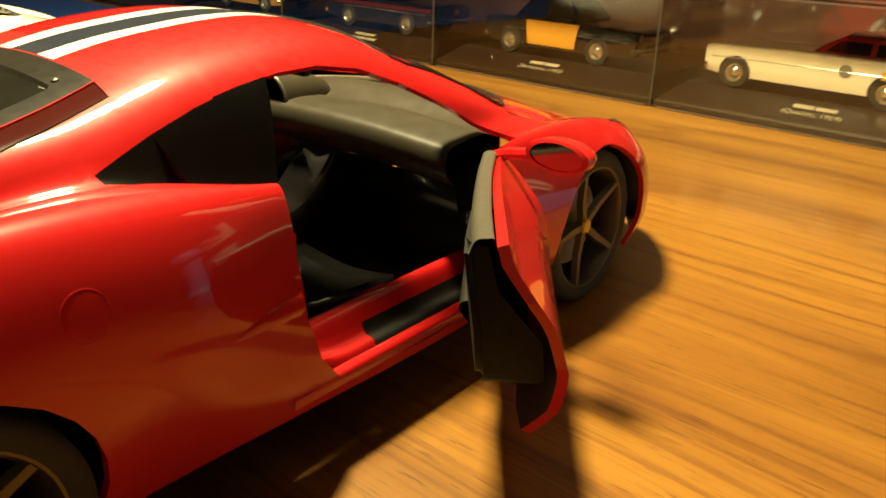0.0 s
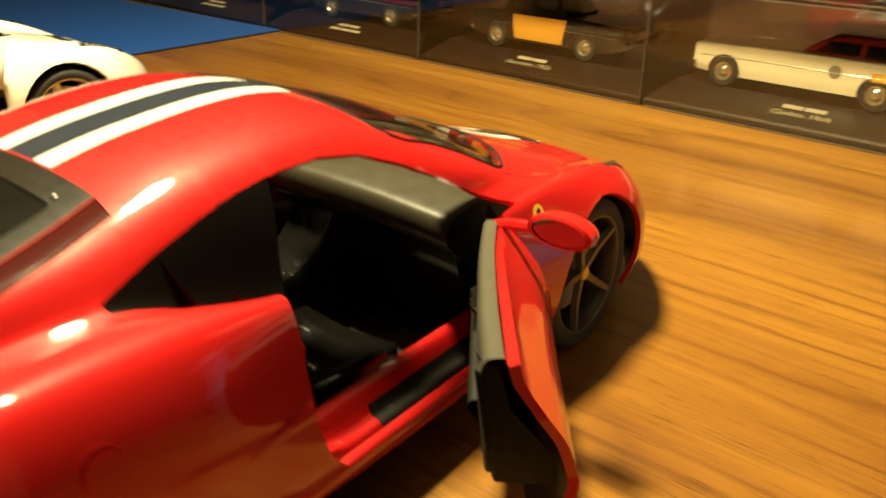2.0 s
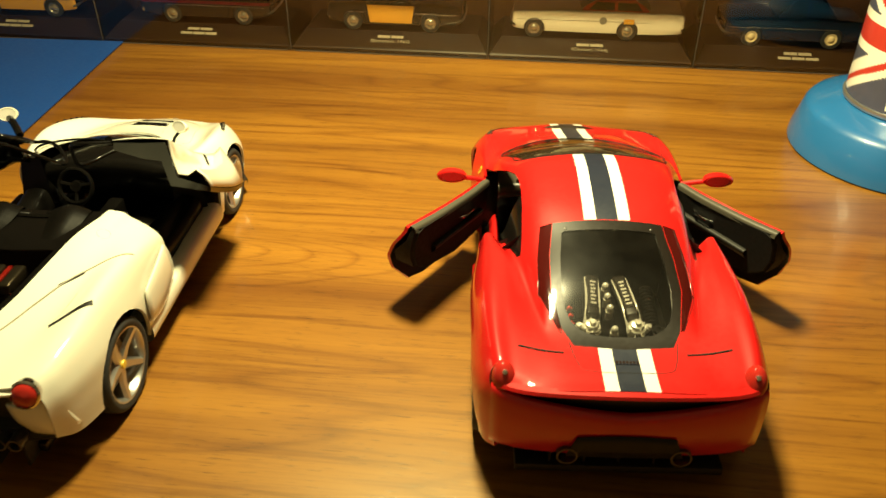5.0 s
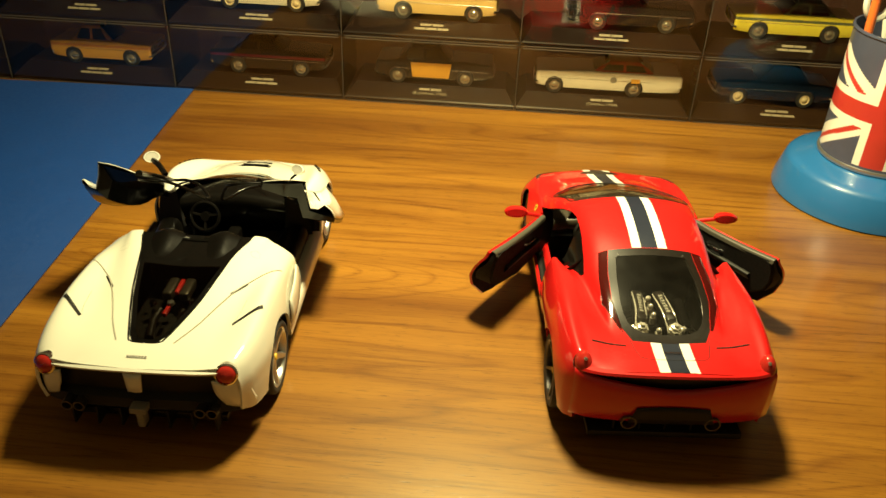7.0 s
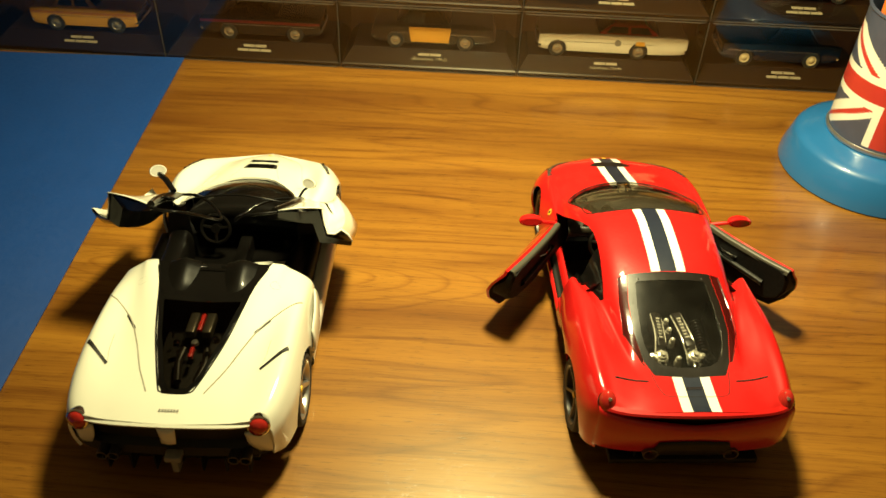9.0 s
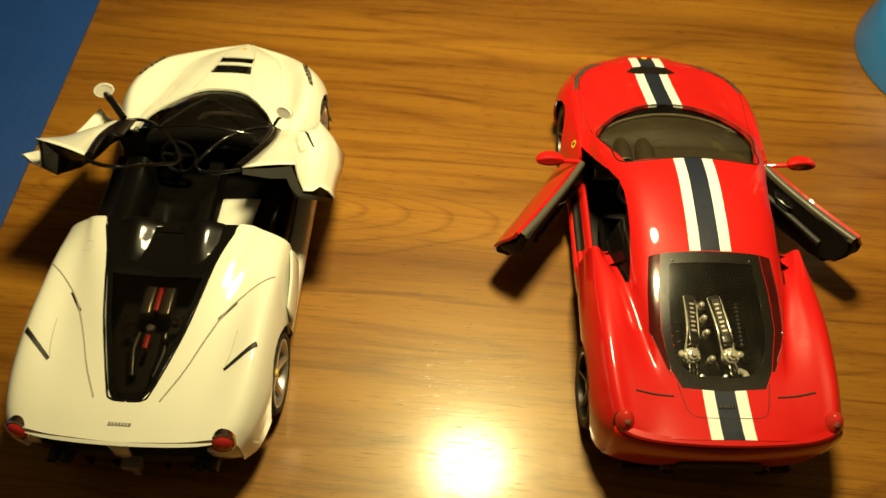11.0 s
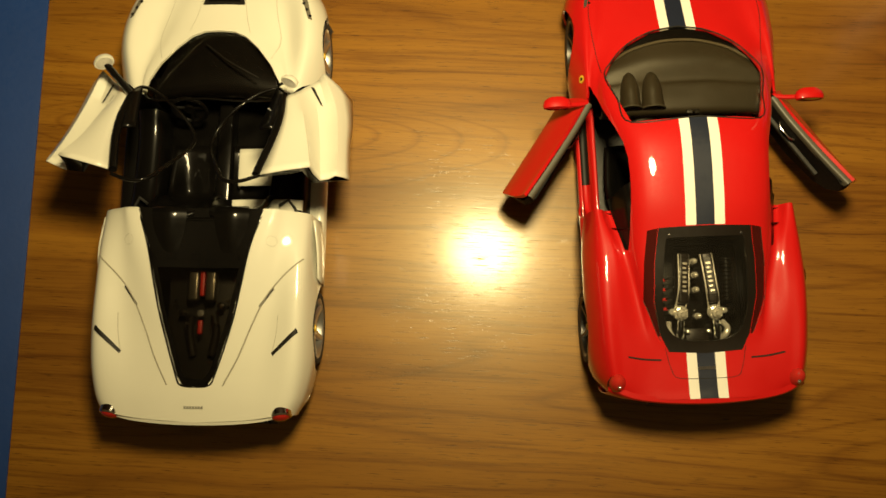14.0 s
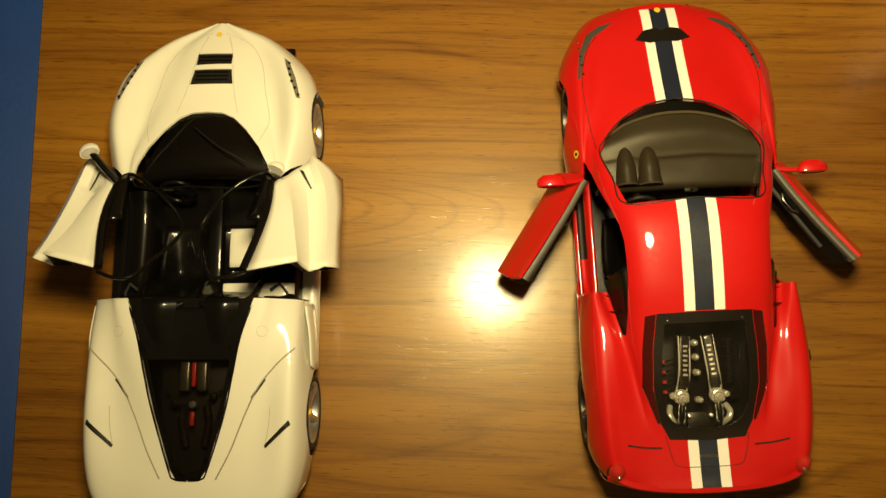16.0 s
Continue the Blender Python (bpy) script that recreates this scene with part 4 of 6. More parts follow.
def red_coupe():
    car = empty("model_sports_car", RED_AT)
    tagged(car, "glossy red die-cast sports coupe, doors open, white and navy stripes", "model car")
    base = loft(RED_LINES, 8, 7)
    tree = BVHTree.FromBMesh(base)
    body, nf = base.copy(), field(base)
    for keep in (right, left):
        for cy, r in ((1.325, .375), (-1.36, .378)):
            lift_off(body, trace(body, disc(cy, .345, r), "yz", keep)).free()
    doors = [lift_off(body, trace(body, DOOR_LINE, "yz", lambda c: keep(c) and abs(c.x) > .80)) for keep in (right, left)]

    for s in (1, -1):   # a clean edge between the cabin and the rear wing
        near = [f for f in body.faces if -.95 < f.calc_center_median().y < -.1 and f.calc_center_median().z > .72 and f.calc_center_median().x * s > 0]
        geom = near + list({e for f in near for e in f.edges}) + list({v for f in near for v in f.verts})
        bmesh.ops.bisect_plane(body, geom=geom, plane_co=(.797 * s, 0, 0), plane_no=(s, -.2125, 0), dist=1e-5)

    def glazed(c):
        """Of the cabin, not of the rear wing whose crest stands before it."""
        return c.z > .78 and abs(c.x) < .797 + .2125 * c.y

    for keep, s in ((right, 1), (left, -1)):
        quarter = lift_off(body, trace(body, QUARTER_LINE, "yz", lambda c: keep(c) and glazed(c)))
        skin("quarter_window", quarter, GLOSS, car, nf, 0.01, 0, "dark tinted quarter pane")
        lift_off(body, trace(body, WINDOW_LINE, "yz", lambda c: keep(c) and c.z > .78)).free()
    screen = lift_off(body, trace(body, SCREEN_LINE, "xy", lambda c: c.z > 0.5))
    frame_bm = lift_off(body, trace(body, ENGINE_LINE, "xy", lambda c: c.z > 0.5))
    pane = lift_off(frame_bm, trace(frame_bm, ENGINE_GLASS, "xy"))
    for line in (SIDE_PANE, flip(SIDE_PANE)):
        skin("buttress_pane", lift_off(body, trace(body, line, "xy", lambda c: c.z > 0.5)), RED_DARK, car, nf, 0, 0, "dark red translucent side pane", -0.004)
    # stripes
    for y0, y1 in ((2.27, 1.2), (.36, -.60), (-1.64, -2.04)):
        for x0, x1, k in ((-.163, -.077, 1), (-.077, .077, 2), (.077, .163, 1)):
            for f in trace(body, [(x0, y0), (x1, y0), (x1, y1), (x0, y1)], "xy", lambda c: c.z > 0.5):
                f.material_index = k
    skin("body_shell", body, [RED, STRIPE_W, NAVY, BLACK], car, nf, 0.022, 3)
    sc = skin("windscreen", screen, SCREEN, car, nf, 0.012, 0, "clear curved windscreen")
    sc.visible_shadow = False
    skin("engine_cover", frame_bm, FRAME, car, nf, 0.02, 0, "satin black engine cover frame")
    ep = skin("engine_window", pane, HAZY, car, nf, 0.012, 0, "clear engine window")
    ep.visible_shadow = False
    for x, y in ((.30, -.672), (-.30, -.672)):
        p, nrm = drop(tree, x, y, 0.0)
        bm = bmesh.new()
        lathe(bm, [(.010, 0), (.010, .005), (.003, .007), (.001, .003)], 12, "z", Matrix.Translation(p) @ nrm.to_track_quat("Z", "Y").to_matrix().to_4x4())
        part("cover_screw", bm, DARKRIM, car)
    # screen surround and rain channel
    bm = bmesh.new()
    tube(bm, [drop(tree, x, y, 0.001)[0] for x, y in smooth_line([(*p, 0) for p in SCREEN_LINE + SCREEN_LINE[:1]], 5)[:, :2]], 0.007)
    part("screen_seal", bm, BLACK, car)
    for line in (SIDE_PANE, flip(SIDE_PANE)):
        seam(car, tree, line[1:5], CHROME, 0.004, 4, "trim_strip", -0.001)
    for s in (1, -1):
        seam(car, tree, [(.72 * s, .86), (.75 * s, 1.1), (.78 * s, 1.5), (.71 * s, 1.83), (.6 * s, 2.0)], BLACK)
        seam(car, tree, [(.34 * s, -1.60), (.30 * s, -1.78), (.24 * s, -1.855), (0, -1.865)], BLACK)
        seam(car, tree, [(.38 * s, -1.70), (.52 * s, -1.69), (.66 * s, -1.665)], BLACK, 0.009)
    # lamps, nose vent, badges
    for line in (HEAD_LINE, flip(HEAD_LINE)):
        part("headlamp", patch(base, line, "xy", 0.004, lambda c: c.z > 0.45), LENS_DARK, car, "long smoked headlamp lens")
        bm = bmesh.new()
        for k in range(5):
            t = k / 4
            x, y = line[4][0] * (1 - t) * 0.985 + line[2][0] * t * .97, (1.60 + 0.38 * t)
            p, nrm = drop(tree, x, y, 0.006)
            lathe(bm, [(.013, -.004), (.013, .000), (.001, .004)], 10, "z", Matrix.Translation(p) @ nrm.to_track_quat("Z", "Y").to_matrix().to_4x4())
        part("led_strip", bm, CHROME, car)
    part("bonnet_vent", patch(base, VENT_LINE, "xy", 0.005), FRAME, car, "satin black bonnet vent")
    for s in (1, -1):
        p, nrm = aside(tree, s, .86, .775, 0.003)
        keep = right if s > 0 else left
        part("fender_badge", patch(base, disc(.86, .775, .036, 14), "yz", 0.004, keep), YELLOW, car, "small yellow shield badge")
        part("badge_mark", patch(base, [(.85, .755), (.878, .765), (.868, .798), (.845, .79)], "yz", 0.007, keep), BLACK, car)
    p, nrm = drop(tree, 0, 2.25, 0.004)
    part("nose_badge", patch(base, disc(0, 2.25, .03, 12), "xy", 0.004, lambda c: c.z > .45), YELLOW, car)
    bm = bmesh.new()
    for k in range(7):
        box(bm, -.07 + k * .021, -.056 + k * .021, -1.79, -1.765, .908, .913)
    part("deck_lettering", bm, CHROME, car, "row of small chrome bars")
    # fuel cap and fender crease on the flank
    part("fuel_cap", patch(base, disc(-1.0, .80, .046, 24), "yz", 0.010, right), RED, car, "round red fuel filler flap")
    side_seam(car, tree, 1, [(-1.0 + .056 * math.cos(a), .80 + .056 * math.sin(a)) for a in np.linspace(0, 2 * math.pi, 13)], RED, 0.003, 3)
    # blade-shaped crease behind each door
    for s in (1, -1):
        bm = bmesh.new()
        rows = []
        for t in np.linspace(0, 1, 9):
            y, h = -.40 - .24 * t, .040 * (1 - t) ** .7
            z = .615 - .02 * t
            rows.append([tuple(aside(tree, s, y, z + h * k, .001 + .020 * (1 - t) * (1 - k * k) * (1 if k < 0 else .8))[0]) for k in np.linspace(-1, 1, 7)])
        sheet(bm, rows)
        bmesh.ops.recalc_face_normals(bm, faces=bm.faces)
        if sum(f.normal.x for f in bm.faces) * s < 0:
            bmesh.ops.reverse_faces(bm, faces=bm.faces)
        part("flank_crease", bm, RED, car)
    # tail
    bm = bmesh.new()
    rows = rear_face(1, [(.91, -2.03, .75), (.905, -2.07, .77), (.885, -2.08, .78), (.865, -2.055, .77)], .075)
    sheet(bm, rows)
    part("tail_lip", bm, RED, car)
    bm = bmesh.new()
    sheet(bm, rear_face(1, [(.866, -2.055, .77), (.85, -2.02, .77), (.74, -1.985, .78), (.56, -1.985, .78)], .075))
    part("rear_grille", bm, BLACK, car, "black recessed tail grille")
    bm = bmesh.new()
    us = np.linspace(-1, 1, 25)
    rows = []
    for f, y in ((0, -2.01), (.04, -2.045), (.3, -2.062), (.6, -2.06), (.9, -2.045), (1, -2.015)):
        rows.append([])
        for u in us:
            hi, lo = .715 + .125 * abs(u) ** 1.4, .36
            rows[-1].append((u * .83, y + .055 * u * u + .05 * u ** 8, hi - f * (hi - lo)))
    sheet(bm, curved(rows, 3, 1))
    thicken(part("rear_bumper", bm, RED, car), .012 * S, 0)
    bm = bmesh.new()
    sheet(bm, rear_face(1, [(.365, -2.02, .80), (.33, -1.97, .76), (.25, -1.90, .68), (.2, -1.7, .64)], .05))
    for k in range(5):
        x = (k - 2) * .22
        box(bm, x - .008, x + .008, -1.97, -1.8, .22, .34)
    part("diffuser", bm, BLACK, car, "black finned diffuser")
    bm = bmesh.new()
    sheet(bm, curved([[(-.30, -2.072, .56), (-.1, -2.078, .58), (.1, -2.078, .58), (.30, -2.072, .56)], [(-.36, -2.072, .40), (-.12, -2.076, .40), (.12, -2.076, .40), (.36, -2.072, .40)]], 3, 3))
    thicken(part("plate_recess", bm, BLACK, car, "black blank plate panel"), .008 * S, 0)
    for x in (-.35, .35):
        bm = bmesh.new()
        lathe(bm, [(.03, -1.92), (.062, -1.93), (.066, -2.08), (.056, -2.08), (.05, -1.95), (.001, -1.95)], 24, "z", pose(x, 0, .40, 90, 0, 0) @ Matrix.Diagonal((1, 1, 1, 1)))
        bmesh.ops.transform(bm, matrix=pose(0, 0, 0), verts=bm.verts)
        for v in bm.verts:
            v.co.y = -abs(v.co.y)
        part("exhaust_pipe", bm, DARKRIM, car)
    for s in (1, -1):
        p, _ = drop(tree, .75 * s, -1.86, 0.0)
        at = Matrix.Translation(p + Vector((.005 * s, -.02, -.055))) @ pose(0, 0, 0, -20, 0, -8 * s)
        bm = bmesh.new()
        ball = [(math.sin(a), math.cos(a)) for a in np.linspace(.02, math.pi - .02, 15)]
        lathe(bm, [(r * .074, z * .118) for r, z in ball], 24, "z", at)
        bmesh.ops.recalc_face_normals(bm, faces=bm.faces)
        pod = part("tail_lamp", bm, LENS_RED, car, "red bulging tail lamp")
        bm = bmesh.new()
        lathe(bm, [(.084 + .007 * math.cos(a), .007 * math.sin(a)) for a in np.linspace(0, 2 * math.pi, 9)], 28, "z", at @ pose(0, 0, -.01, 62, 0, 0) @ Matrix.Diagonal((.95, 1.18, 1, 1)))
        part("lamp_rim", bm, RED_DARK, pod)
        bm = bmesh.new()
        for k in (.6, -.35):
            lathe(bm, [(.001, .022), (.014, .018), (.020, .004), (.018, -.02)], 12, "z", at @ pose(0, -.055, k * .10, 75, 0, 0))
        part("lamp_reflector", bm, BRIGHT, pod)
    # floor pan, sills and cabin
    for d in ((-.78, .78, -1.0, 1.0, .15, .21), (-.66, .66, 1.002, 2.2, .15, .21), (-.66, .66, -2.0, -1.002, .17, .23)):
        bm = bmesh.new()
        box(bm, *d, .01)
        part("floor_pan", bm, BLACK, car)
    for s in (1, -1):
        bm = bmesh.new()
        sheet(bm, curved([[(.70 * s, y, .22), (.72 * s, y, .40), (.76 * s, y, .415), (.79 * s, y, .36)] for y in (-.42, 0, .4, .72)], 3, 3))
        part("sill", bm, RED, car)
        bm = bmesh.new()
        sheet(bm, curved([[(.79 * s, y, .362), (.81 * s, y, .325), (.845 * s, y, .315), (.86 * s, y, .29)] for y in (-.02, .2, .4, .72)], 3, 3))
        part("sill_tread", bm, BLACK, car, "black sill tread strip")
        bm = bmesh.new()
        sheet(bm, curved([[(.79 * s, y, .362 + h), (.81 * s, y, .330 + h), (.845 * s, y, .322 + h), (.86 * s, y, .29)] for y, h in ((-.36, .10), (-.28, .03), (-.15, 0), (-.025, 0))], 3, 3))
        part("sill_step", bm, RED, car)
        bm = bmesh.new()
        box(bm, .875 * s - .018, .875 * s + .018, -.40, -.35, .50, .535, .008)
        part("door_striker", bm, RED, car)
        bm = bmesh.new()
        sheet(bm, curved([[(.845 * s, y, .292), (.86 * s, y, .30), (.885 * s, y, .285), (.885 * s, y, .25)] for y in (-.40, 0, .4, .72)], 3, 3))
        part("sill_edge", bm, RED, car)
        bm = bmesh.new()
        sheet(bm, [[(.70 * s, -.42, .2), (.66 * s, -.46, .8), (.54 * s, -.48, .98)], [(.85 * s, -.36, .22), (.85 * s, -.385, .80), (.62 * s, -.44, .95)]])
        part("door_jamb", bm, BLACK, car)
        bm = bmesh.new()
        sheet(bm, [[(.70 * s, .70, .2), (.70 * s, .78, .8)], [(.85 * s, .64, .22), (.85 * s, .66, .8)]])
        part("hinge_post", bm, BLACK, car)
        for y in (1.325, -1.36):
            bm = bmesh.new()
            for a, b in zip(np.linspace(-0.3, math.pi + 0.3, 15), np.linspace(-0.3, math.pi + 0.3, 15)[1:]):
                bm.faces.new([bm.verts.new((x * s, y + .395 * math.cos(t), .345 + .395 * math.sin(t))) for x, t in ((.86, a), (.66, a), (.66, b), (.86, b))])
            bmesh.ops.remove_doubles(bm, verts=bm.verts, dist=1e-4)
            part("wheel_arch_liner", bm, BLACK, car)
    bm = bmesh.new()
    top = [[(-.62, .98, .82), (-.44, 1.08, .835), (-.2, 1.145, .85), (.2, 1.145, .85), (.44, 1.08, .835), (.62, .98, .82)], [(-.70, .88, .85), (-.45, .95, .87), (-.2, .98, .885), (.2, .98, .885), (.45, .95, .87), (.70, .88, .85)],
           [(-.73, .76, .845), (-.45, .80, .855), (-.2, .80, .845), (.2, .80, .84), (.45, .78, .835), (.73, .76, .835)], [(-.73, .72, .85), (-.45, .74, .86), (-.2, .74, .855), (.2, .75, .868), (.45, .73, .862), (.73, .70, .85)],
           [(-.73, .58, .84), (-.45, .59, .855), (-.2, .59, .865), (.2, .59, .865), (.45, .59, .855), (.73, .58, .84)],
           [(-.73, .53, .82), (-.45, .54, .835), (-.2, .54, .845), (.2, .54, .845), (.45, .54, .835), (.73, .53, .82)], [(-.73, .52, .77), (-.45, .53, .785), (-.2, .53, .795), (.2, .53, .795), (.45, .53, .785), (.73, .52, .77)]]
    upper, lower = top[-2:]
    top[-2:] = [[(x, y - .035, z) for x, y, z in upper], [(x, y - .04, z - .025) for x, y, z in lower], [(x, y + .01, z - .085) for x, y, z in lower]]   # a deep padded roll
    sheet(bm, curved(top, 5, 5))
    part("dashboard", bm, DASH, car, "dark olive-grey plastic dashboard")
    bm = bmesh.new()
    sheet(bm, curved([[(x, y + .002, z - .006) for x, y, z in top[-1]], [(x, y + .03, z - .10) for x, y, z in top[-1]], [(x, y + .10, .45) for x, y, z in top[-1]], [(x, y + .14, .24) for x, y, z in top[-1]]], 4, 4))
    part("dash_lower", bm, GLOSS, car, "gloss black lower dashboard")
    bm = bmesh.new()
    arc = smooth_line([(-.64, .97, .835), (-.44, 1.085, .85), (-.2, 1.15, .865), (0, 1.165, .868), (.2, 1.15, .865), (.44, 1.085, .85), (.64, .97, .835)], 6)
    tube(bm, arc, .014, 8)
    part("dash_bead", bm, BEAD, car, "olive bead along the dashboard's front edge")
    bm = bmesh.new()
    sheet(bm, curved([[(-.70, .86, .845), (-.48, 1.12, .835), (-.26, 1.235, .845), (0, 1.275, .85), (.26, 1.235, .845), (.48, 1.12, .835), (.70, .86, .845)],
                      [(-.64, .94, .815), (-.44, 1.08, .83), (-.2, 1.145, .845), (0, 1.155, .845), (.2, 1.145, .845), (.44, 1.08, .83), (.64, .94, .815)]], 3, 5))
    part("cowl_panel", bm, GLOSS, car, "gloss black cowl under the windscreen")
    for dx, r, h in ((-.11, .088, .955), (.09, .095, .945)):
        bm = bmesh.new()
        rows = [[(-.36 + dx + r * k * math.cos(a), y, .84 + (h - .84) * k * math.sin(a)) for a in np.linspace(0, math.pi, 9)] for y, k in ((.88, .15), (.83, .62), (.72, .95), (.62, 1.05), (.53, 1.15))]
        sheet(bm, curved(rows, 4, 2))
        hood = part("instrument_hood", bm, DASH, car)
        bm = bmesh.new()
        tube(bm, [(-.36 + dx + r * 1.15 * math.cos(a), .53, .84 + (h - .84) * 1.15 * math.sin(a)) for a in np.linspace(0, math.pi, 13)], .009, 8)
        part("hood_rim", bm, TRIM, hood)
    bm = bmesh.new()
    box(bm, -.035, .085, .41, .455, 1.005, 1.055, .015)
    tube(bm, [(.025, .43, 1.05), (.025, .40, 1.12)], .012, 8)
    part("rear_view_mirror", bm, BLACK, car)
    steering(car, -.36, .36, .74)
    bm = bmesh.new()
    rows = [[(-.13, y, .2), (-.12, y, z - .03), (-.07, y, z), (.07, y, z), (.12, y, z - .03), (.13, y, .2)] for y, z in ((-.5, .50), (-.2, .50), (.15, .48), (.34, .50), (.48, .60), (.58, .72))]
    sheet(bm, curved(rows, 4, 2))
    tunnel = part("centre_tunnel", bm, GLOSS, car)
    bm = bmesh.new()
    lathe(bm, [(.030, 0), (.022, .015), (.010, .03), (.009, .09), (.024, .10), (.026, .12), (.001, .135)], 14, "z", pose(0, .16, .475))
    part("gear_lever", bm, CHROME, tunnel, "chrome gear lever")
    bm = bmesh.new()
    box(bm, .22, .66, .10, .64, .205, .215, .004)
    part("floor_mat", bm, TRIM, car, "grey footwell mat")
    for x in (-.37, .37):
        seat(car, x, -.05, GLOSS)
    bm = bmesh.new()
    sheet(bm, [[(-.74, -.50, .2), (.74, -.50, .2)], [(-.74, -.55, .9), (.74, -.55, .9)], [(-.55, -.60, 1.10), (.55, -.60, 1.10)]])
    part("bulkhead", bm, BLACK, car)
    engine(car, 0, -1.1, .66)
    # doors
    for s, bm in ((1, doors[0]), (-1, doors[1])):
        hx, hy = .84 * s, .66

        def shift(v, s=s, hx=hx, hy=hy):
            """To the hinge, a little longer, leaning out towards the sill."""
            return Vector((v.x - hx + s * lean(v.z, s), (v.y - hy) * (1.02 if s > 0 else 1.05), v.z - .02 - .18 * max(0, .50 - v.z)))

        def tilt(v, n, s=s):
            slope = (lean(v.z + .04, s) - lean(v.z - .04, s)) / .08
            return Vector((n.x, n.y, n.z - n.x * s * slope)).normalized()

        d = skin("door", bm, [RED, BLACK], car, nf, .03, 1, "open red door", shift=shift, tilt=tilt)
        d.matrix_basis = pose(hx * S, hy * S, 0, 0, 0, 34 * s)

        def put(name, bm, m, label="", d=d, s=s):
            for v in bm.verts:
                v.co.x += s * 0.35 * lean(v.co.z, s)
                v.co.y *= .964 if s > 0 else .99
            bmesh.ops.recalc_face_normals(bm, faces=bm.faces)
            return part(name, bm, m, d, label)

        bm = bmesh.new()
        rows = []
        for x, y, z in ((.0, -.03, .812), (-.01, -.3, .814), (-.005, -.7, .832), (.005, -.97, .852), (.01, -1.075, .862)):
            rows.append([(s * (x - .022), y, z - .03), (s * (x - .014), y, z + .004), (s * (x - .03), y, z + .008), (s * (x - .062), y, z), (s * (x - .078), y, z - .04)])
        sheet(bm, curved(rows, 5, 3))
        put("door_cap", bm, TRIM, "grey door top trim")
        bm = bmesh.new()
        out = [(-.02, .79), (-.55, .795), (-.98, .838), (-1.07, .846), (-1.105, .74), (-1.10, .60), (-1.04, .46), (-.90, .37), (-.5, .33), (-.05, .35)]
        a = [bm.verts.new((s * -.08, y, z)) for y, z in out]
        b = [bm.verts.new((s * (np.interp(z, (.62, .80), (.035, -.02)) + .6 * lean(z, s) * (z < .7)), y, z)) for y, z in out]
        bm.faces.new(a)
        for i in range(len(out)):
            j = (i + 1) % len(out)
            bm.faces.new((a[i], b[i], b[j], a[j]))
        bmesh.ops.bevel(bm, geom=[e for e in bm.edges if all(abs(v.co.x - s * -.08) < 1e-4 for v in e.verts)], offset=.025, segments=3, affect="EDGES")
        put("inner_panel", bm, LINING, "black moulded inner panel")
        bm = bmesh.new()
        sheet(bm, curved([[(s * -.085, y, .60), (s * -.125, y, .59), (s * -.13, y, .56), (s * -.085, y, .50)] for y in (-.15, -.4, -.7, -.85)], 4, 3))
        put("armrest", bm, BLACK)
        bm = bmesh.new()
        tube(bm, [(s * -.09, -.25, .66), (s * -.12, -.30, .665), (s * -.12, -.42, .665), (s * -.09, -.47, .66)], .012, 8)
        put("door_latch", bm, CHROME)
        # mirror: held square to the car
        bm = bmesh.new()
        m = pose(s * .20, -.215, .865, 0, 0, -34 * s)
        prof = [(.003, -.075), (.045, -.068), (.066, -.04), (.074, 0), (.07, .03), (.058, .035)]
        stretch = m @ pose(0, 0, 0, 90, 0, 0) @ Matrix.Diagonal((1.75, .80, 1, 1))
        lathe(bm, prof, 22, "z", stretch)
        tube(bm, [(s * -.02, -.03, .80), (s * .03, -.09, .83), (s * .12, -.16, .85)], .022, 8)
        bmesh.ops.recalc_face_normals(bm, faces=bm.faces)
        part("wing_mirror", bm, RED, d)
        bm = bmesh.new()
        lathe(bm, [(.001, .030), (.060, .030)], 22, "z", stretch)
        part("mirror_glass", bm, MIRROR, d)
    for x, y in ((.775, 1.325), (-.775, 1.325), (.785, -1.36), (-.785, -1.36)):
        wheel(car, x, y, .345, .25 if y > 0 else .29, .272, DARKRIM, 5, False)
    base.free()
    return car


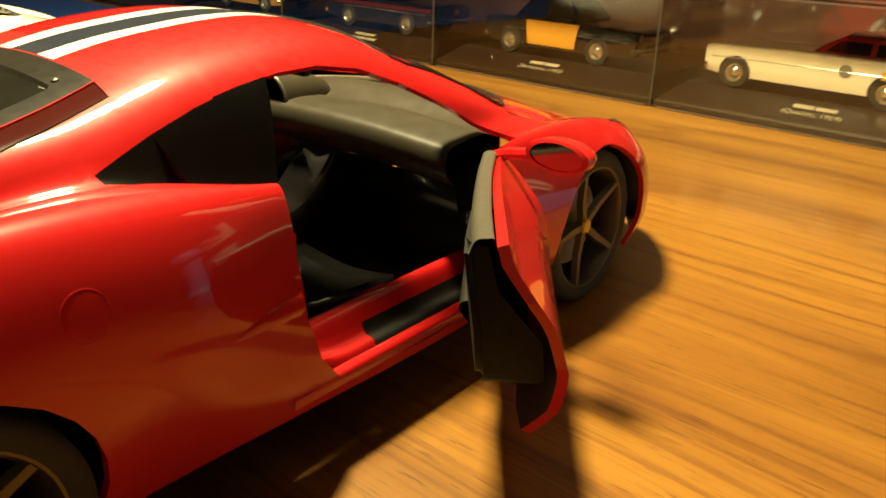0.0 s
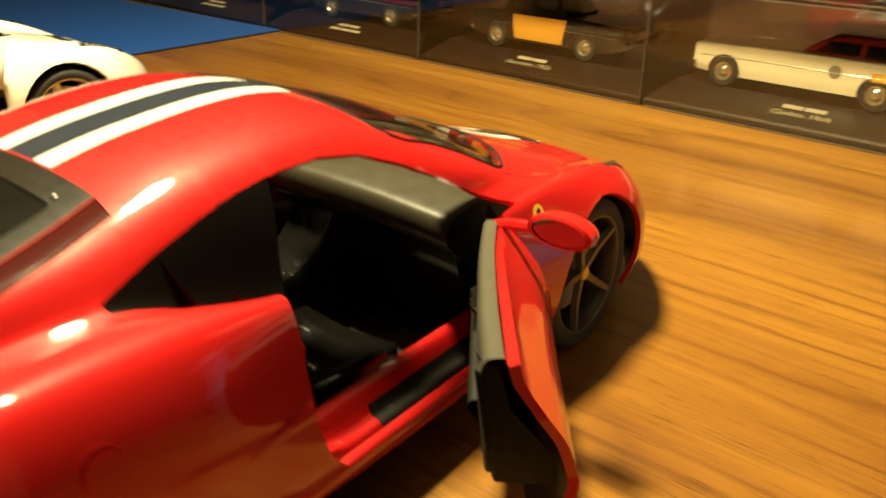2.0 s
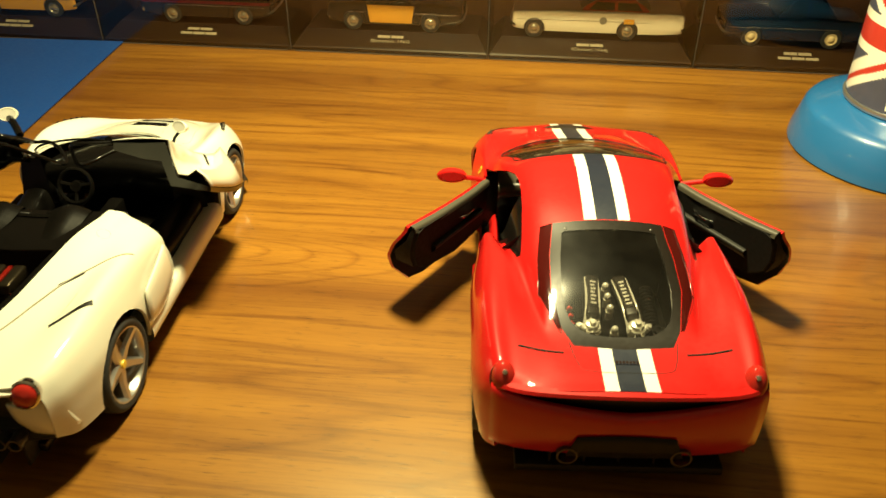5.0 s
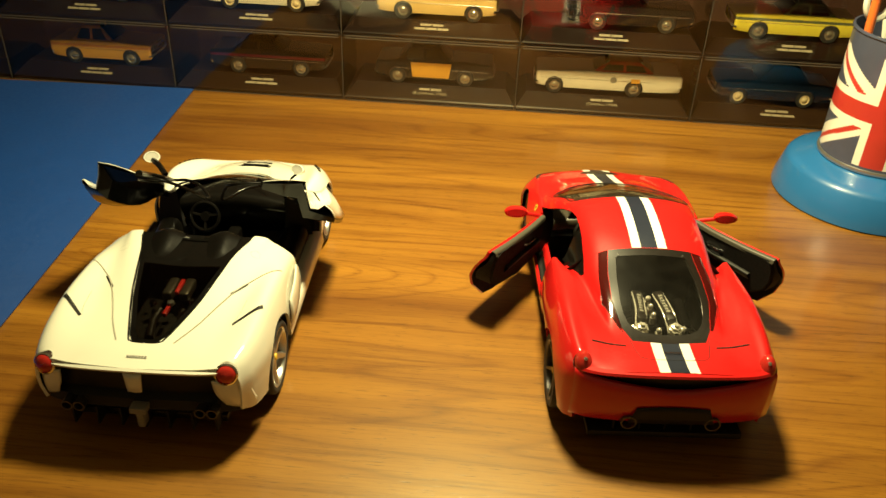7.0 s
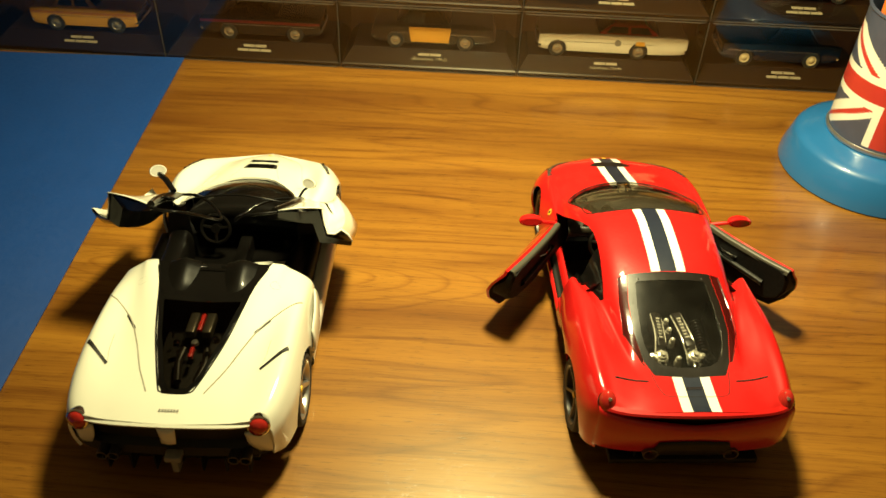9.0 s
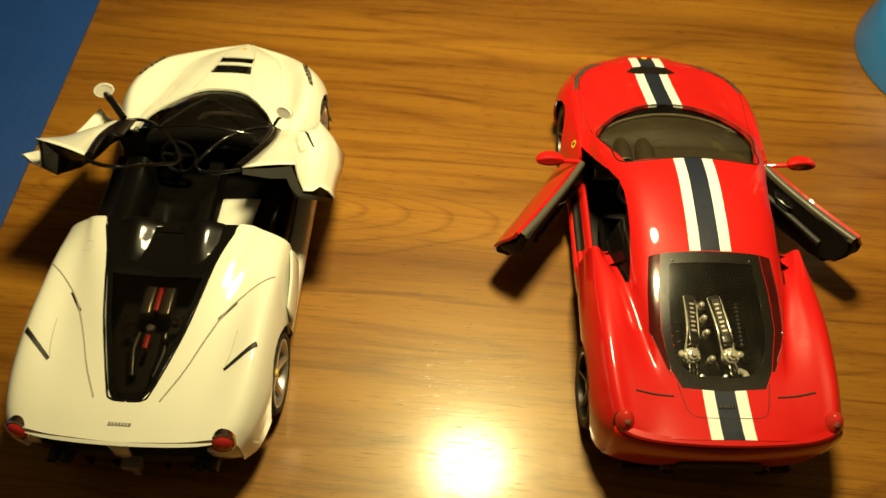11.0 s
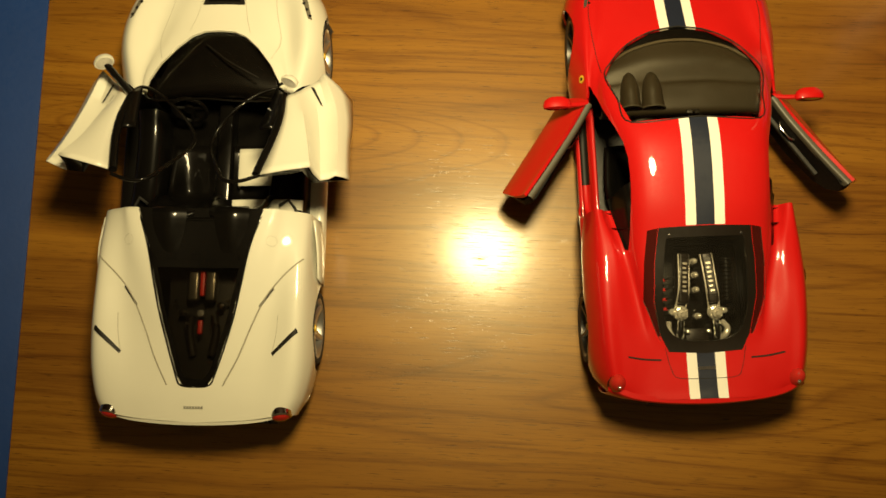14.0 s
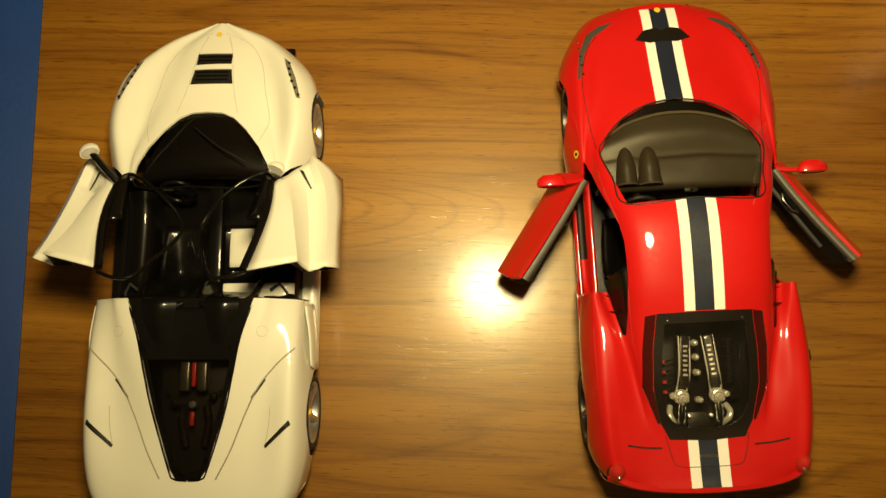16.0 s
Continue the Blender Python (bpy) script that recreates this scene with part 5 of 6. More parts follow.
def engine(car, x0, y0, z0):
    """V8 under the glass: tray, two ribbed plenums, chrome caps, elbows and balls, red plugs, corrugated hose."""
    bm = bmesh.new()
    box(bm, x0 - .46, x0 + .46, y0 - .52, y0 + .44, z0 - .25, z0 - .09, .02)
    part("engine_bay_tray", bm, GLOSS, car)
    for d in ((x0 - .455, x0 - .435, y0 - .50, y0 + .46, z0 - .20, z0 + .19), (x0 + .435, x0 + .455, y0 - .50, y0 + .46, z0 - .20, z0 + .19), (x0 - .42, x0 + .42, y0 - .53, y0 - .51, z0 - .20, z0 + .20)):
        bm = bmesh.new()
        box(bm, *d, .004)
        part("engine_bay_wall", bm, GLOSS, car)
    for s in (-1, 1):
        m = pose(x0 + s * .118, y0 + .10, z0 + .14, 0, -9 * s, 5 * s)
        bm = bmesh.new()
        box(bm, -.046, .046, -.22, .22, -.07, .045, .018, 3, m)
        part("plenum", bm, FRAME, car, "black crackle intake plenum")
        bm = bmesh.new()
        box(bm, -.033, .033, -.15, .18, .045, .051, .004, 1, m)
        part("plenum_plate", bm, FRAME, car)
        bm = bmesh.new()
        for k in range(7):
            box(bm, -.020, .020 - .008 * (k % 2), -.125 + k * .040, -.105 + k * .040, .051, .057, .002, 1, m)
        part("plate_lettering", bm, PLATED, car, "row of raised silver bars")
        for e in (-1, 1):
            bm = bmesh.new()
            tube(bm, smooth_line([m @ Vector((e * .045, y, z)) for y, z in ((.21, .015), (.05, .032), (-.12, .03), (-.23, -.02), (-.28, -.06))], 3), .009, 8)
            part("chrome_rail", bm, PLATED, car)
        # throttle: stacked rings and a small side cap
        top = pose(x0 + s * .150, y0 - .205, z0 + .14, 14, 0, 0)
        bm = bmesh.new()
        lathe(bm, [(.001, .060), (.018, .060), (.022, .050), (.022, .040), (.038, .036), (.044, .024), (.044, .012), (.058, .006), (.064, -.010), (.058, -.022), (.066, -.030), (.066, -.045), (.05, -.10)], 24, "z", top)
        cap = part("throttle_cap", bm, PLATED, car, "stepped chrome throttle cap")
        bm = bmesh.new()
        for a in range(6):
            box(bm, -.007, .007, .046, .062, .004, .016, .003, 1, top @ pose(0, 0, 0, 0, 0, a * 60))
        part("bolt_lug", bm, PLATED, cap)
        bm = bmesh.new()
        lathe(bm, [(.001, .03), (.016, .03), (.020, .02), (.026, .016), (.026, -.03)], 12, "z", pose(x0 + s * .225, y0 - .185, z0 + .12, 14, 20 * s, 0))
        part("side_cap", bm, PLATED, car)
        bm = bmesh.new()
        tube(bm, smooth_line([(x0 + s * .150, y0 - .26, z0 + .11), (x0 + s * .158, y0 - .34, z0 + .12), (x0 + s * .165, y0 - .41, z0 + .08), (x0 + s * .155, y0 - .46, z0 + .02)], 4), .026, 10)
        part("intake_hose", bm, GLOSS, car, "gloss black intake hose")
        for k in range(3):
            bm = bmesh.new()
            lathe(bm, [(.027, -.006), (.032, -.004), (.032, .004), (.027, .006)], 16, "y", pose(x0 + s * (.154 + .004 * k), y0 - .29 - .05 * k, z0 + .122 - .006 * k * k))
            part("hose_clip", bm, PLATED, car)
        bm = bmesh.new()
        tube(bm, smooth_line([(x0 + s * .235, y0 - .28, z0 + .03), (x0 + s * .255, y0 - .335, z0 + .085), (x0 + s * .235, y0 - .39, z0 + .09), (x0 + s * .20, y0 - .43, z0 + .03)], 4), .026, 12)
        part("chrome_elbow", bm, PLATED, car, "bent chrome pipe")
        bm = bmesh.new()
        lathe(bm, [(.001, .024), (.014, .020), (.02, .004), (.018, -.02)], 12, "z", pose(x0 + s * .09, y0 - .36, z0 + .09))
        part("small_bolt", bm, PLATED, car)
    for k in range(4):
        bm = bmesh.new()
        box(bm, -.016, .016, -.013, .013, -.02, .02, .006, 2, pose(x0 - .262, y0 + .10 - k * .085, z0 + .045, 0, 25, 0))
        part("plug_cap", bm, REDPLASTIC, car, "small red plug cap")
        bm = bmesh.new()
        tube(bm, smooth_line([(x0 - .262, y0 + .10 - k * .085, z0 + .055), (x0 - .22, y0 + .11 - k * .085, z0 + .09), (x0 - .17, y0 + .12 - k * .08, z0 + .09)], 3), .007, 6)
        part("plug_lead", bm, GLOSS, car)
    for y in (.25, .13, .0, -.23):
        bm = bmesh.new()
        lathe(bm, [(.001, .034), (.012, .032), (.022, .022), (.027, .005), (.022, -.012), (.03, -.018), (.03, -.08)], 16, "z", pose(x0, y0 + y, z0 + .13))
        part("filler_cap", bm, PLATED, car)
    bm = bmesh.new()
    ribs = []
    for k in range(11):
        ribs += [(.034, k * .036), (.050, k * .036 + .007), (.050, k * .036 + .017), (.034, k * .036 + .026)]
    lathe(bm, ribs, 18, "z", pose(x0 + .292, y0 + .28, z0 + .085, 93, 0, -2))
    part("ribbed_hose", bm, GLOSS, car, "black corrugated hose")
    bm = bmesh.new()
    lathe(bm, [(.001, .010), (.018, .010), (.020, .022), (.036, .022), (.038, .006), (.050, .006), (.056, -.004), (.056, -.06)], 22, "z", pose(x0 + .305, y0 - .185, z0 + .09, 10, 0, 0))
    part("coolant_cap", bm, GLOSS, car, "ringed black coolant cap")
    bm = bmesh.new()
    box(bm, x0 - .10, x0 + .10, y0 - .46, y0 - .33, z0 + .0, z0 + .05, .01)
    part("airbox", bm, FRAME, car)


PLATED = plain("bright_plated_plastic", (0.78, 0.74, 0.64), 0.20, metal=0.6, bump=0.3)
PLENUM = plain("cast_plenum", (0.20, 0.18, 0.145), 0.30, metal=0.85, bump=0.4)
REDPLASTIC = plain("red_plastic", (0.5, 0.02, 0.012), 0.4)
red_coupe()

# ---- white open car with its doors swung up ----
WHITE_AT = pose(-3.08 * S, -5.63 * S, 0, 0, 0, 1.6)
WF_LINES = [   # front clam, sill to centre
    [(.05, 2.36, .20), (.45, 2.20, .16), (.80, 1.88, .16), (.90, 1.55, .18), (.93, 1.25, .20), (.92, .95, .20), (.90, .72, .22)],
    [(.05, 2.38, .30), (.48, 2.22, .30), (.84, 1.90, .32), (.955, 1.55, .36), (.975, 1.25, .40), (.95, .95, .38), (.92, .72, .38)],
    [(.05, 2.385, .40), (.48, 2.20, .44), (.83, 1.86, .54), (.95, 1.55, .60), (.965, 1.25, .64), (.94, .95, .60), (.90, .72, .58)],
    [(.05, 2.37, .45), (.46, 2.14, .54), (.72, 1.82, .70), (.80, 1.52, .79), (.82, 1.25, .83), (.80, .95, .82), (.76, .72, .80)],
    [(.04, 2.36, .46), (.34, 2.10, .54), (.50, 1.80, .635), (.58, 1.52, .695), (.62, 1.25, .74), (.66, .95, .82), (.66, .72, .84)],
    [(.02, 2.36, .465), (.20, 2.10, .57), (.26, 1.80, .67), (.34, 1.52, .74), (.44, 1.25, .80), (.56, .95, .86), (.60, .72, .88)],
    [(0, 2.36, .47), (0, 2.10, .58), (0, 1.80, .69), (0, 1.52, .755), (0, 1.25, .83), (0, .95, .92), (0, .72, .97)],
]
WR_LINES = [   # rear clam
    [(.93, -.34, .30), (.95, -.70, .30), (.97, -1.1, .28), (.97, -1.4, .28), (.95, -1.7, .30), (.90, -1.95, .34), (.82, -2.08, .40)],
    [(.94, -.34, .42), (.965, -.70, .44), (.985, -1.1, .46), (.985, -1.4, .48), (.965, -1.7, .52), (.91, -1.95, .54), (.84, -2.10, .56)],
    [(.93, -.34, .62), (.955, -.70, .66), (.975, -1.1, .70), (.975, -1.4, .72), (.955, -1.7, .73), (.90, -1.95, .73), (.83, -2.10, .73)],
    [(.90, -.34, .80), (.89, -.70, .89), (.87, -1.1, .94), (.86, -1.4, .94), (.84, -1.7, .91), (.80, -1.95, .87), (.74, -2.10, .84)],
    [(.72, -.34, .94), (.68, -.70, .94), (.64, -1.1, .90), (.60, -1.4, .875), (.55, -1.7, .87), (.52, -1.95, .865), (.50, -2.14, .845)],
    [(.57, -.34, 1.00), (.47, -.70, 1.0), (.36, -1.1, .955), (.28, -1.4, .91), (.20, -1.7, .88), (.22, -1.95, .865), (.24, -2.16, .845)],
    [(0, -.34, .99), (0, -.70, .98), (0, -1.1, .945), (0, -1.4, .905), (0, -1.7, .88), (0, -1.95, .865), (0, -2.17, .845)],
]
COCKPIT = mirrored([(0, 1.375), (.14, 1.365), (.25, 1.315), (.37, 1.20), (.50, 1.03), (.59, .86), (.62, .70), (0, .70)])
ENGINE_V = mirrored([(0, -.30), (.56, -.30), (.44, -.66), (.37, -1.0), (.30, -1.32), (.16, -1.78), (.11, -1.86), (0, -1.875)])


def white_car():
    car = empty("model_roadster", WHITE_AT)
    tagged(car, "glossy white die-cast open sports car with upswung doors", "model car")
    fb = loft(WF_LINES, 9, 7)
    ft = BVHTree.FromBMesh(fb)
    body, nf = fb.copy(), field(fb)
    for keep in (right, left):
        lift_off(body, trace(body, disc(1.325, .335, .365), "yz", keep)).free()
    lift_off(body, trace(body, COCKPIT, "xy", lambda c: c.z > .5)).free()
    for s in (1, -1):     # each wing ends in a point behind the wheel
        cut = [(.55 * s, .60), (.64 * s, .735), (.70 * s, .755), (.78 * s, .83), (.86 * s, .885), (1.2 * s, .89), (1.2 * s, .60)]
        lift_off(body, trace(body, cut, "xy")).free()
    for poly in ([(-.165, 2.0), (.165, 2.0), (.165, 1.88), (-.17, 1.87)], [(-.175, 1.82), (.175, 1.825), (.20, 1.665), (-.20, 1.66)]):
        skin("bonnet_vent", lift_off(body, trace(body, poly, "xy", lambda c: c.z > .5)), BLACK, car, nf, .01, 0, "black slatted bonnet vent", -.012)
    skin("front_clam", body, [WHITE, BLACK], car, nf, .022, 1, "white front bodywork")
    bm = bmesh.new()
    for y in (1.96, 1.92, 1.79, 1.75, 1.71):
        p, _ = drop(ft, 0, y, -0.006)
        box(bm, -.15, .15, y - .008, y + .008, p.z - .01, p.z + .002)
    part("vent_slats", bm, GLOSS, car)
    for s in (1, -1):
        head = [(.66 * s, 1.93), (.71 * s, 1.89), (.79 * s, 1.70), (.845 * s, 1.49), (.81 * s, 1.50), (.755 * s, 1.67), (.69 * s, 1.83)]
        part("headlamp", patch(fb, head, "xy", 0.004, lambda c: c.z > .45), PALE_LENS, car, "slim pale headlamp lens")
        bm = bmesh.new()
        for k in range(6):
            t = k / 5
            p, nrm = drop(ft, s * (.825 - .115 * t - .02 * math.sin(math.pi * t)), 1.53 + .34 * t, .006)
            lathe(bm, [(.014, -.004), (.014, .004), (.001, .008)], 10, "z", Matrix.Translation(p) @ nrm.to_track_quat("Z", "Y").to_matrix().to_4x4())
        part("led_strip", bm, GLOSS, car)
        seam(car, ft, [(.06 * s, 2.24), (.30 * s, 2.12), (.44 * s, 1.9), (.50 * s, 1.6), (.56 * s, 1.3), (.50 * s, 1.08)], SHADE, 0.003)
        seam(car, ft, [(.10 * s, 2.2), (.16 * s, 2.0), (.22 * s, 1.6), (.28 * s, 1.36)], SHADE, 0.003)
        p, nrm = aside(ft, s, .82, .74)
        part("fender_badge", patch(fb, disc(.80, .73, .035, 12), "yz", 0.004, right if s > 0 else left), YELLOW, car, "small yellow shield badge")
    part("nose_badge", patch(fb, disc(0, 2.22, .028, 12), "xy", 0.004, lambda c: c.z > .4), YELLOW, car)
    bm = bmesh.new()
    sheet(bm, [[(x * .95, 2.40 - .75 * abs(x) ** 2.2, z) for x in np.linspace(-1, 1, 25)] for z in (.12, .17)])
    part("front_splitter", thin(bm, .10), BLACK, car, "black front splitter")
    # rear clam
    rb = loft(WR_LINES, 9, 7)
    rt = BVHTree.FromBMesh(rb)
    body, nf = rb.copy(), field(rb)
    for keep in (right, left):
        lift_off(body, trace(body, disc(-1.325, .35, .395), "yz", keep)).free()
    cover = lift_off(body, trace(body, ENGINE_V, "xy", lambda c: c.z > .5))
    win = lift_off(cover, trace(cover, mirrored([(0, -.86), (.35, -.86), (.27, -1.25), (.13, -1.72), (.08, -1.80), (0, -1.81)]), "xy"))
    skin("rear_clam", body, [WHITE, BLACK], car, nf, .025, 1, "white rear bodywork")
    skin("engine_cover", cover, GLOSS, car, nf, .02, 0, "gloss black V-shaped engine cover", -.02)
    w = skin("engine_window", win, SMOKED, car, nf, .01, 0, "clear engine window", -.02)
    w.visible_shadow = False
    for s in (1, -1):
        part("clam_slot", patch(rb, [(.86 * s, -1.36), (.875 * s, -1.40), (.66 * s, -1.60), (.645 * s, -1.575)], "xy", 0.003, lambda c: c.z > .5), BLACK, car, "dark slot vent")
        part("clam_slot", patch(rb, [(.64 * s, -1.01), (.65 * s, -1.03), (.53 * s, -1.20), (.525 * s, -1.17)], "xy", 0.003, lambda c: c.z > .5), BLACK, car, "dark slot vent")
        # thick grey line paints the shade along the clam's crease
        seam(car, rt, [(.89 * s, -.76), (.72 * s, -.92), (.58 * s, -1.10), (.46 * s, -1.36), (.36 * s, -1.62), (.24 * s, -1.86)], SHADE, 0.008)
        seam(car, rt, [(s * (.62 + .045 * math.cos(a)), -.62 + .045 * math.sin(a)) for a in np.linspace(0, 2 * math.pi, 13)], SHADE, 0.0025, 3)
        seam(car, rt, [(.655 * s, -1.56), (.68 * s, -1.42), (.69 * s, -1.25)], SHADE, 0.003)
        edge = [(s * (x + .006), y) for x, y in ENGINE_V[1:8]]
        seam(car, rt, edge, GLOSS, 0.010, 5, "cover_seal", -0.004)
        p = Vector((.735 * s, -2.105, .79))
        round_lamp(car, p, (.15 * s, -.93, .33), .082, LENS_RED)
        bm = bmesh.new()
        sheet(bm, curved([[(.62 * s, -2.13, .74), (.74 * s, -2.11, .72), (.84 * s, -2.02, .73)], [(.64 * s, -2.12, .60), (.78 * s, -2.10, .56), (.88 * s, -1.98, .56)],
                          [(.70 * s, -2.08, .46), (.82 * s, -2.04, .42), (.90 * s, -1.92, .40)]], 4, 4))
        thicken(part("rear_corner", bm, WHITE, car, "white rear bumper corner"), .02 * S)
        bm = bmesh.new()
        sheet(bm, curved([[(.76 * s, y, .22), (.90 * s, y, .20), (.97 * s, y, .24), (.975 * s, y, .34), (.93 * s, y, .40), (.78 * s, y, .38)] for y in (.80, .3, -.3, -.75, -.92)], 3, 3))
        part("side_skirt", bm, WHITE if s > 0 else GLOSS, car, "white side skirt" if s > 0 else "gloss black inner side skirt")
        bm = bmesh.new()
        sheet(bm, curved([[(.93 * s, -.36, .36), (.965 * s, -.36, .50), (.955 * s, -.37, .66), (.935 * s, -.39, .74)], [(.975 * s, -.65, .36), (1.0 * s, -.65, .50), (.995 * s, -.65, .66), (.975 * s, -.65, .73)],
                          [(.985 * s, -.92, .40), (1.005 * s, -.94, .50), (1.0 * s, -.93, .62), (.985 * s, -.90, .68)]], 4, 3))
        thicken(part("intake_fin", bm, WHITE, car, "white fin beside the side intake"), .015 * S, 0)
        for y, z in ((1.325, .345), (-1.325, .35)):
            bm = bmesh.new()
            for a, b in zip(np.linspace(-0.3, math.pi + 0.3, 15), np.linspace(-0.3, math.pi + 0.3, 15)[1:]):
                bm.faces.new([bm.verts.new((x * s, y + .39 * math.cos(t), z + .39 * math.sin(t))) for x, t in ((.85, a), (.67, a), (.67, b), (.85, b))])
            bmesh.ops.remove_doubles(bm, verts=bm.verts, dist=1e-4)
            part("wheel_arch_liner", bm, BLACK, car)
    bm = bmesh.new()
    sheet(bm, rear_face(1, [(.845, -2.17, .76), (.835, -2.195, .77), (.815, -2.19, .77), (.80, -2.15, .76)], .06))
    part("tail_lip", bm, WHITE, car)
    bm = bmesh.new()
    sheet(bm, rear_face(1, [(.805, -2.15, .78), (.78, -2.08, .76), (.52, -2.06, .78), (.48, -2.12, .80), (.40, -2.14, .82), (.30, -2.05, .80), (.20, -1.8, .78)], .06))
    for k in range(7):
        x = (k - 3) * .2
        box(bm, x - .008, x + .008, -2.12, -1.85, .17, .36)
    part("rear_grille", bm, BLACK, car, "black rear grille and finned diffuser")
    bm = bmesh.new()
    sheet(bm, curved([[(-.07, -2.165, .80), (0, -2.175, .80), (.07, -2.165, .80)], [(-.055, -2.17, .62), (0, -2.18, .62), (.055, -2.17, .62)]], 3, 3))
    thicken(part("centre_post", bm, WHITE, car, "white centre post"), .02 * S)
    bm = bmesh.new()
    box(bm, -.07, .07, -2.22, -2.10, .40, .46, .01)
    box(bm, -.03, .03, -2.20, -2.10, .24, .40, .01)
    part("rain_lamp", bm, GREY, car, "pale grey rear lamp bracket")
    for s in (1, -1):
        for x in (.50, .60):
            bm = bmesh.new()
            lathe(bm, [(.02, 2.0), (.045, 2.02), (.048, 2.19), (.038, 2.19), (.03, 2.05)], 20, "z", pose(x * s, 0, .42, 90, 0, 0))
            part("exhaust_pipe", bm, DARKRIM, car)
    bm = bmesh.new()
    for k in range(7):
        box(bm, -.08 + k * .024, -.064 + k * .024, -2.055, -2.035, .862, .868)
    part("deck_lettering", bm, GREY, car, "row of small grey bars")
    # tub, cabin
    for d in ((-.80, .80, -.9, 1.05, .15, .22), (-.66, .66, 1.052, 2.2, .15, .22), (-.66, .66, -2.0, -.902, .17, .24)):
        bm = bmesh.new()
        box(bm, *d, .01)
        part("floor_pan", bm, GLOSS, car)
    for s in (1, -1):
        bm = bmesh.new()
        sheet(bm, curved([[(a * s, y, .22), ((a + .03) * s, y, h - .02), (.70 * s, y, h + .03), (.82 * s, y, h - .03), (.84 * s, y, .22)] for y, h, a in ((-.33, .60, .44 if s > 0 else .56), (-.1, .50, .44 if s > 0 else .56), (.4, .46, .48 if s > 0 else .56), (.70, .50, .56))], 4, 3))
        part("tub_sill", bm, GLOSS, car, "moulded gloss black tub sill")
        if s > 0:
            for y0, y1, h in ((-.31, -.17, .585), (.0, .36, .42)):
                bm = bmesh.new()
                sheet(bm, curved([[(.125, y, h - .14), (.14, y, h - .05), (.19, y, h - .02), (.58, y, h + .02), (.70, y, h + .022), (.80, y, h - .01)] for y in (y0, (y0 + y1) / 2, y1)], 3, 4))
                thicken(part("sill_panel", bm, WHITE, car, "white moulded sill panel"), .012 * S)
        bm = bmesh.new()
        sheet(bm, [[(.55 * s, -.34, .25), (.57 * s, -.34, .97)], [(.92 * s, -.30, .25), (.88 * s, -.33, .82)]])
        part("door_jamb", bm, BLACK, car)
        bm = bmesh.new()
        tube(bm, [(.60 * s, -.24, .66), (.68 * s, -.18, .64), (.74 * s, -.26, .60), (.72 * s, -.34, .58)], .014, 8)
        part("door_seal_loop", bm, RUBBER, car)
        bm = bmesh.new()
        sheet(bm, [[(.56 * s, .70, .25), (.60 * s, .74, .84)], [(.90 * s, .73, .25), (.80 * s, .76, .78)]])
        part("hinge_post", bm, BLACK, car)
        seat(car, .25 * s, .02, GLOSS, .14)
    bm = bmesh.new()
    sheet(bm, curved([[(-.38, 1.24, .70), (-.14, 1.37, .74), (.14, 1.37, .74), (.38, 1.24, .70)], [(-.50, .98, .76), (-.2, 1.04, .80), (.2, 1.04, .80), (.50, .98, .76)],
                      [(-.58, .78, .74), (-.2, .82, .78), (.2, .82, .78), (.58, .78, .74)], [(-.58, .74, .62), (-.2, .78, .64), (.2, .78, .64), (.58, .74, .62)], [(-.56, .84, .40), (-.2, .88, .40), (.2, .88, .40), (.56, .84, .40)]], 5, 5))
    part("dashboard", bm, GLOSS, car)
    steering(car, -.30, .68, .58, GLOSS)
    bm = bmesh.new()
    box(bm, -.07, .07, -.5, .8, .2, .42, .03)
    part("centre_tunnel", bm, GLOSS, car)
    bm = bmesh.new()
    sheet(bm, curved([[(-.55, -.30, .25), (-.2, -.36, .25), (.2, -.36, .25), (.55, -.30, .25)], [(-.55, -.32, .90), (-.2, -.40, .92), (.2, -.40, .92), (.55, -.32, .90)],
                      [(-.55, -.36, .975), (-.2, -.44, .98), (.2, -.44, .98), (.55, -.36, .975)]], 4, 4))
    part("bulkhead", bm, GLOSS, car)
    for x in (-.27, .27):
        bm = bmesh.new()
        rows = [[(x + dx * .8, -.30, .90) for dx in (-.15, 0, .15)], [(x + dx, -.36, 1.0 + (.05 if dx == 0 else 0)) for dx in (-.15, 0, .15)], [(x + dx, -.55, 1.0 + (.03 if dx == 0 else -.02)) for dx in (-.13, 0, .13)], [(x + dx * .6, -.75, .965) for dx in (-.12, 0, .12)]]
        sheet(bm, curved(rows, 4, 4))
        part("headrest_fairing", bm, GLOSS, car)
    # windscreen rim and pane
    bm = bmesh.new()
    rim = [(-.605, .72, .90), (-.56, .66, .95), (-.46, .62, 1.02), (-.25, .60, 1.08), (0, .61, 1.10), (.25, .60, 1.08), (.46, .62, 1.02), (.56, .66, .95), (.605, .72, .90)]
    foot = [(-.605, .78, .88), (-.50, 1.03, .85), (-.36, 1.21, .80), (-.2, 1.335, .77), (0, 1.365, .77), (.2, 1.335, .77), (.36, 1.21, .80), (.50, 1.03, .85), (.605, .78, .88)]
    sheet(bm, curved([foot, [tuple((np.array(a) + np.array(b)) / 2 + (0, 0, .02)) for a, b in zip(foot, rim)], rim], 4, 5))
    ws = part("windscreen", bm, SCREEN, car, "clear low windscreen")
    ws.visible_shadow = False
    bm = bmesh.new()
    tube(bm, smooth_line(rim, 6), .010, 8)
    part("screen_rim", bm, GLOSS, car)
    bm = bmesh.new()
    tube(bm, smooth_line([(-.1, 1.22, .83), (.15, 1.02, .92), (.42, .86, .96)], 6), .008, 6)
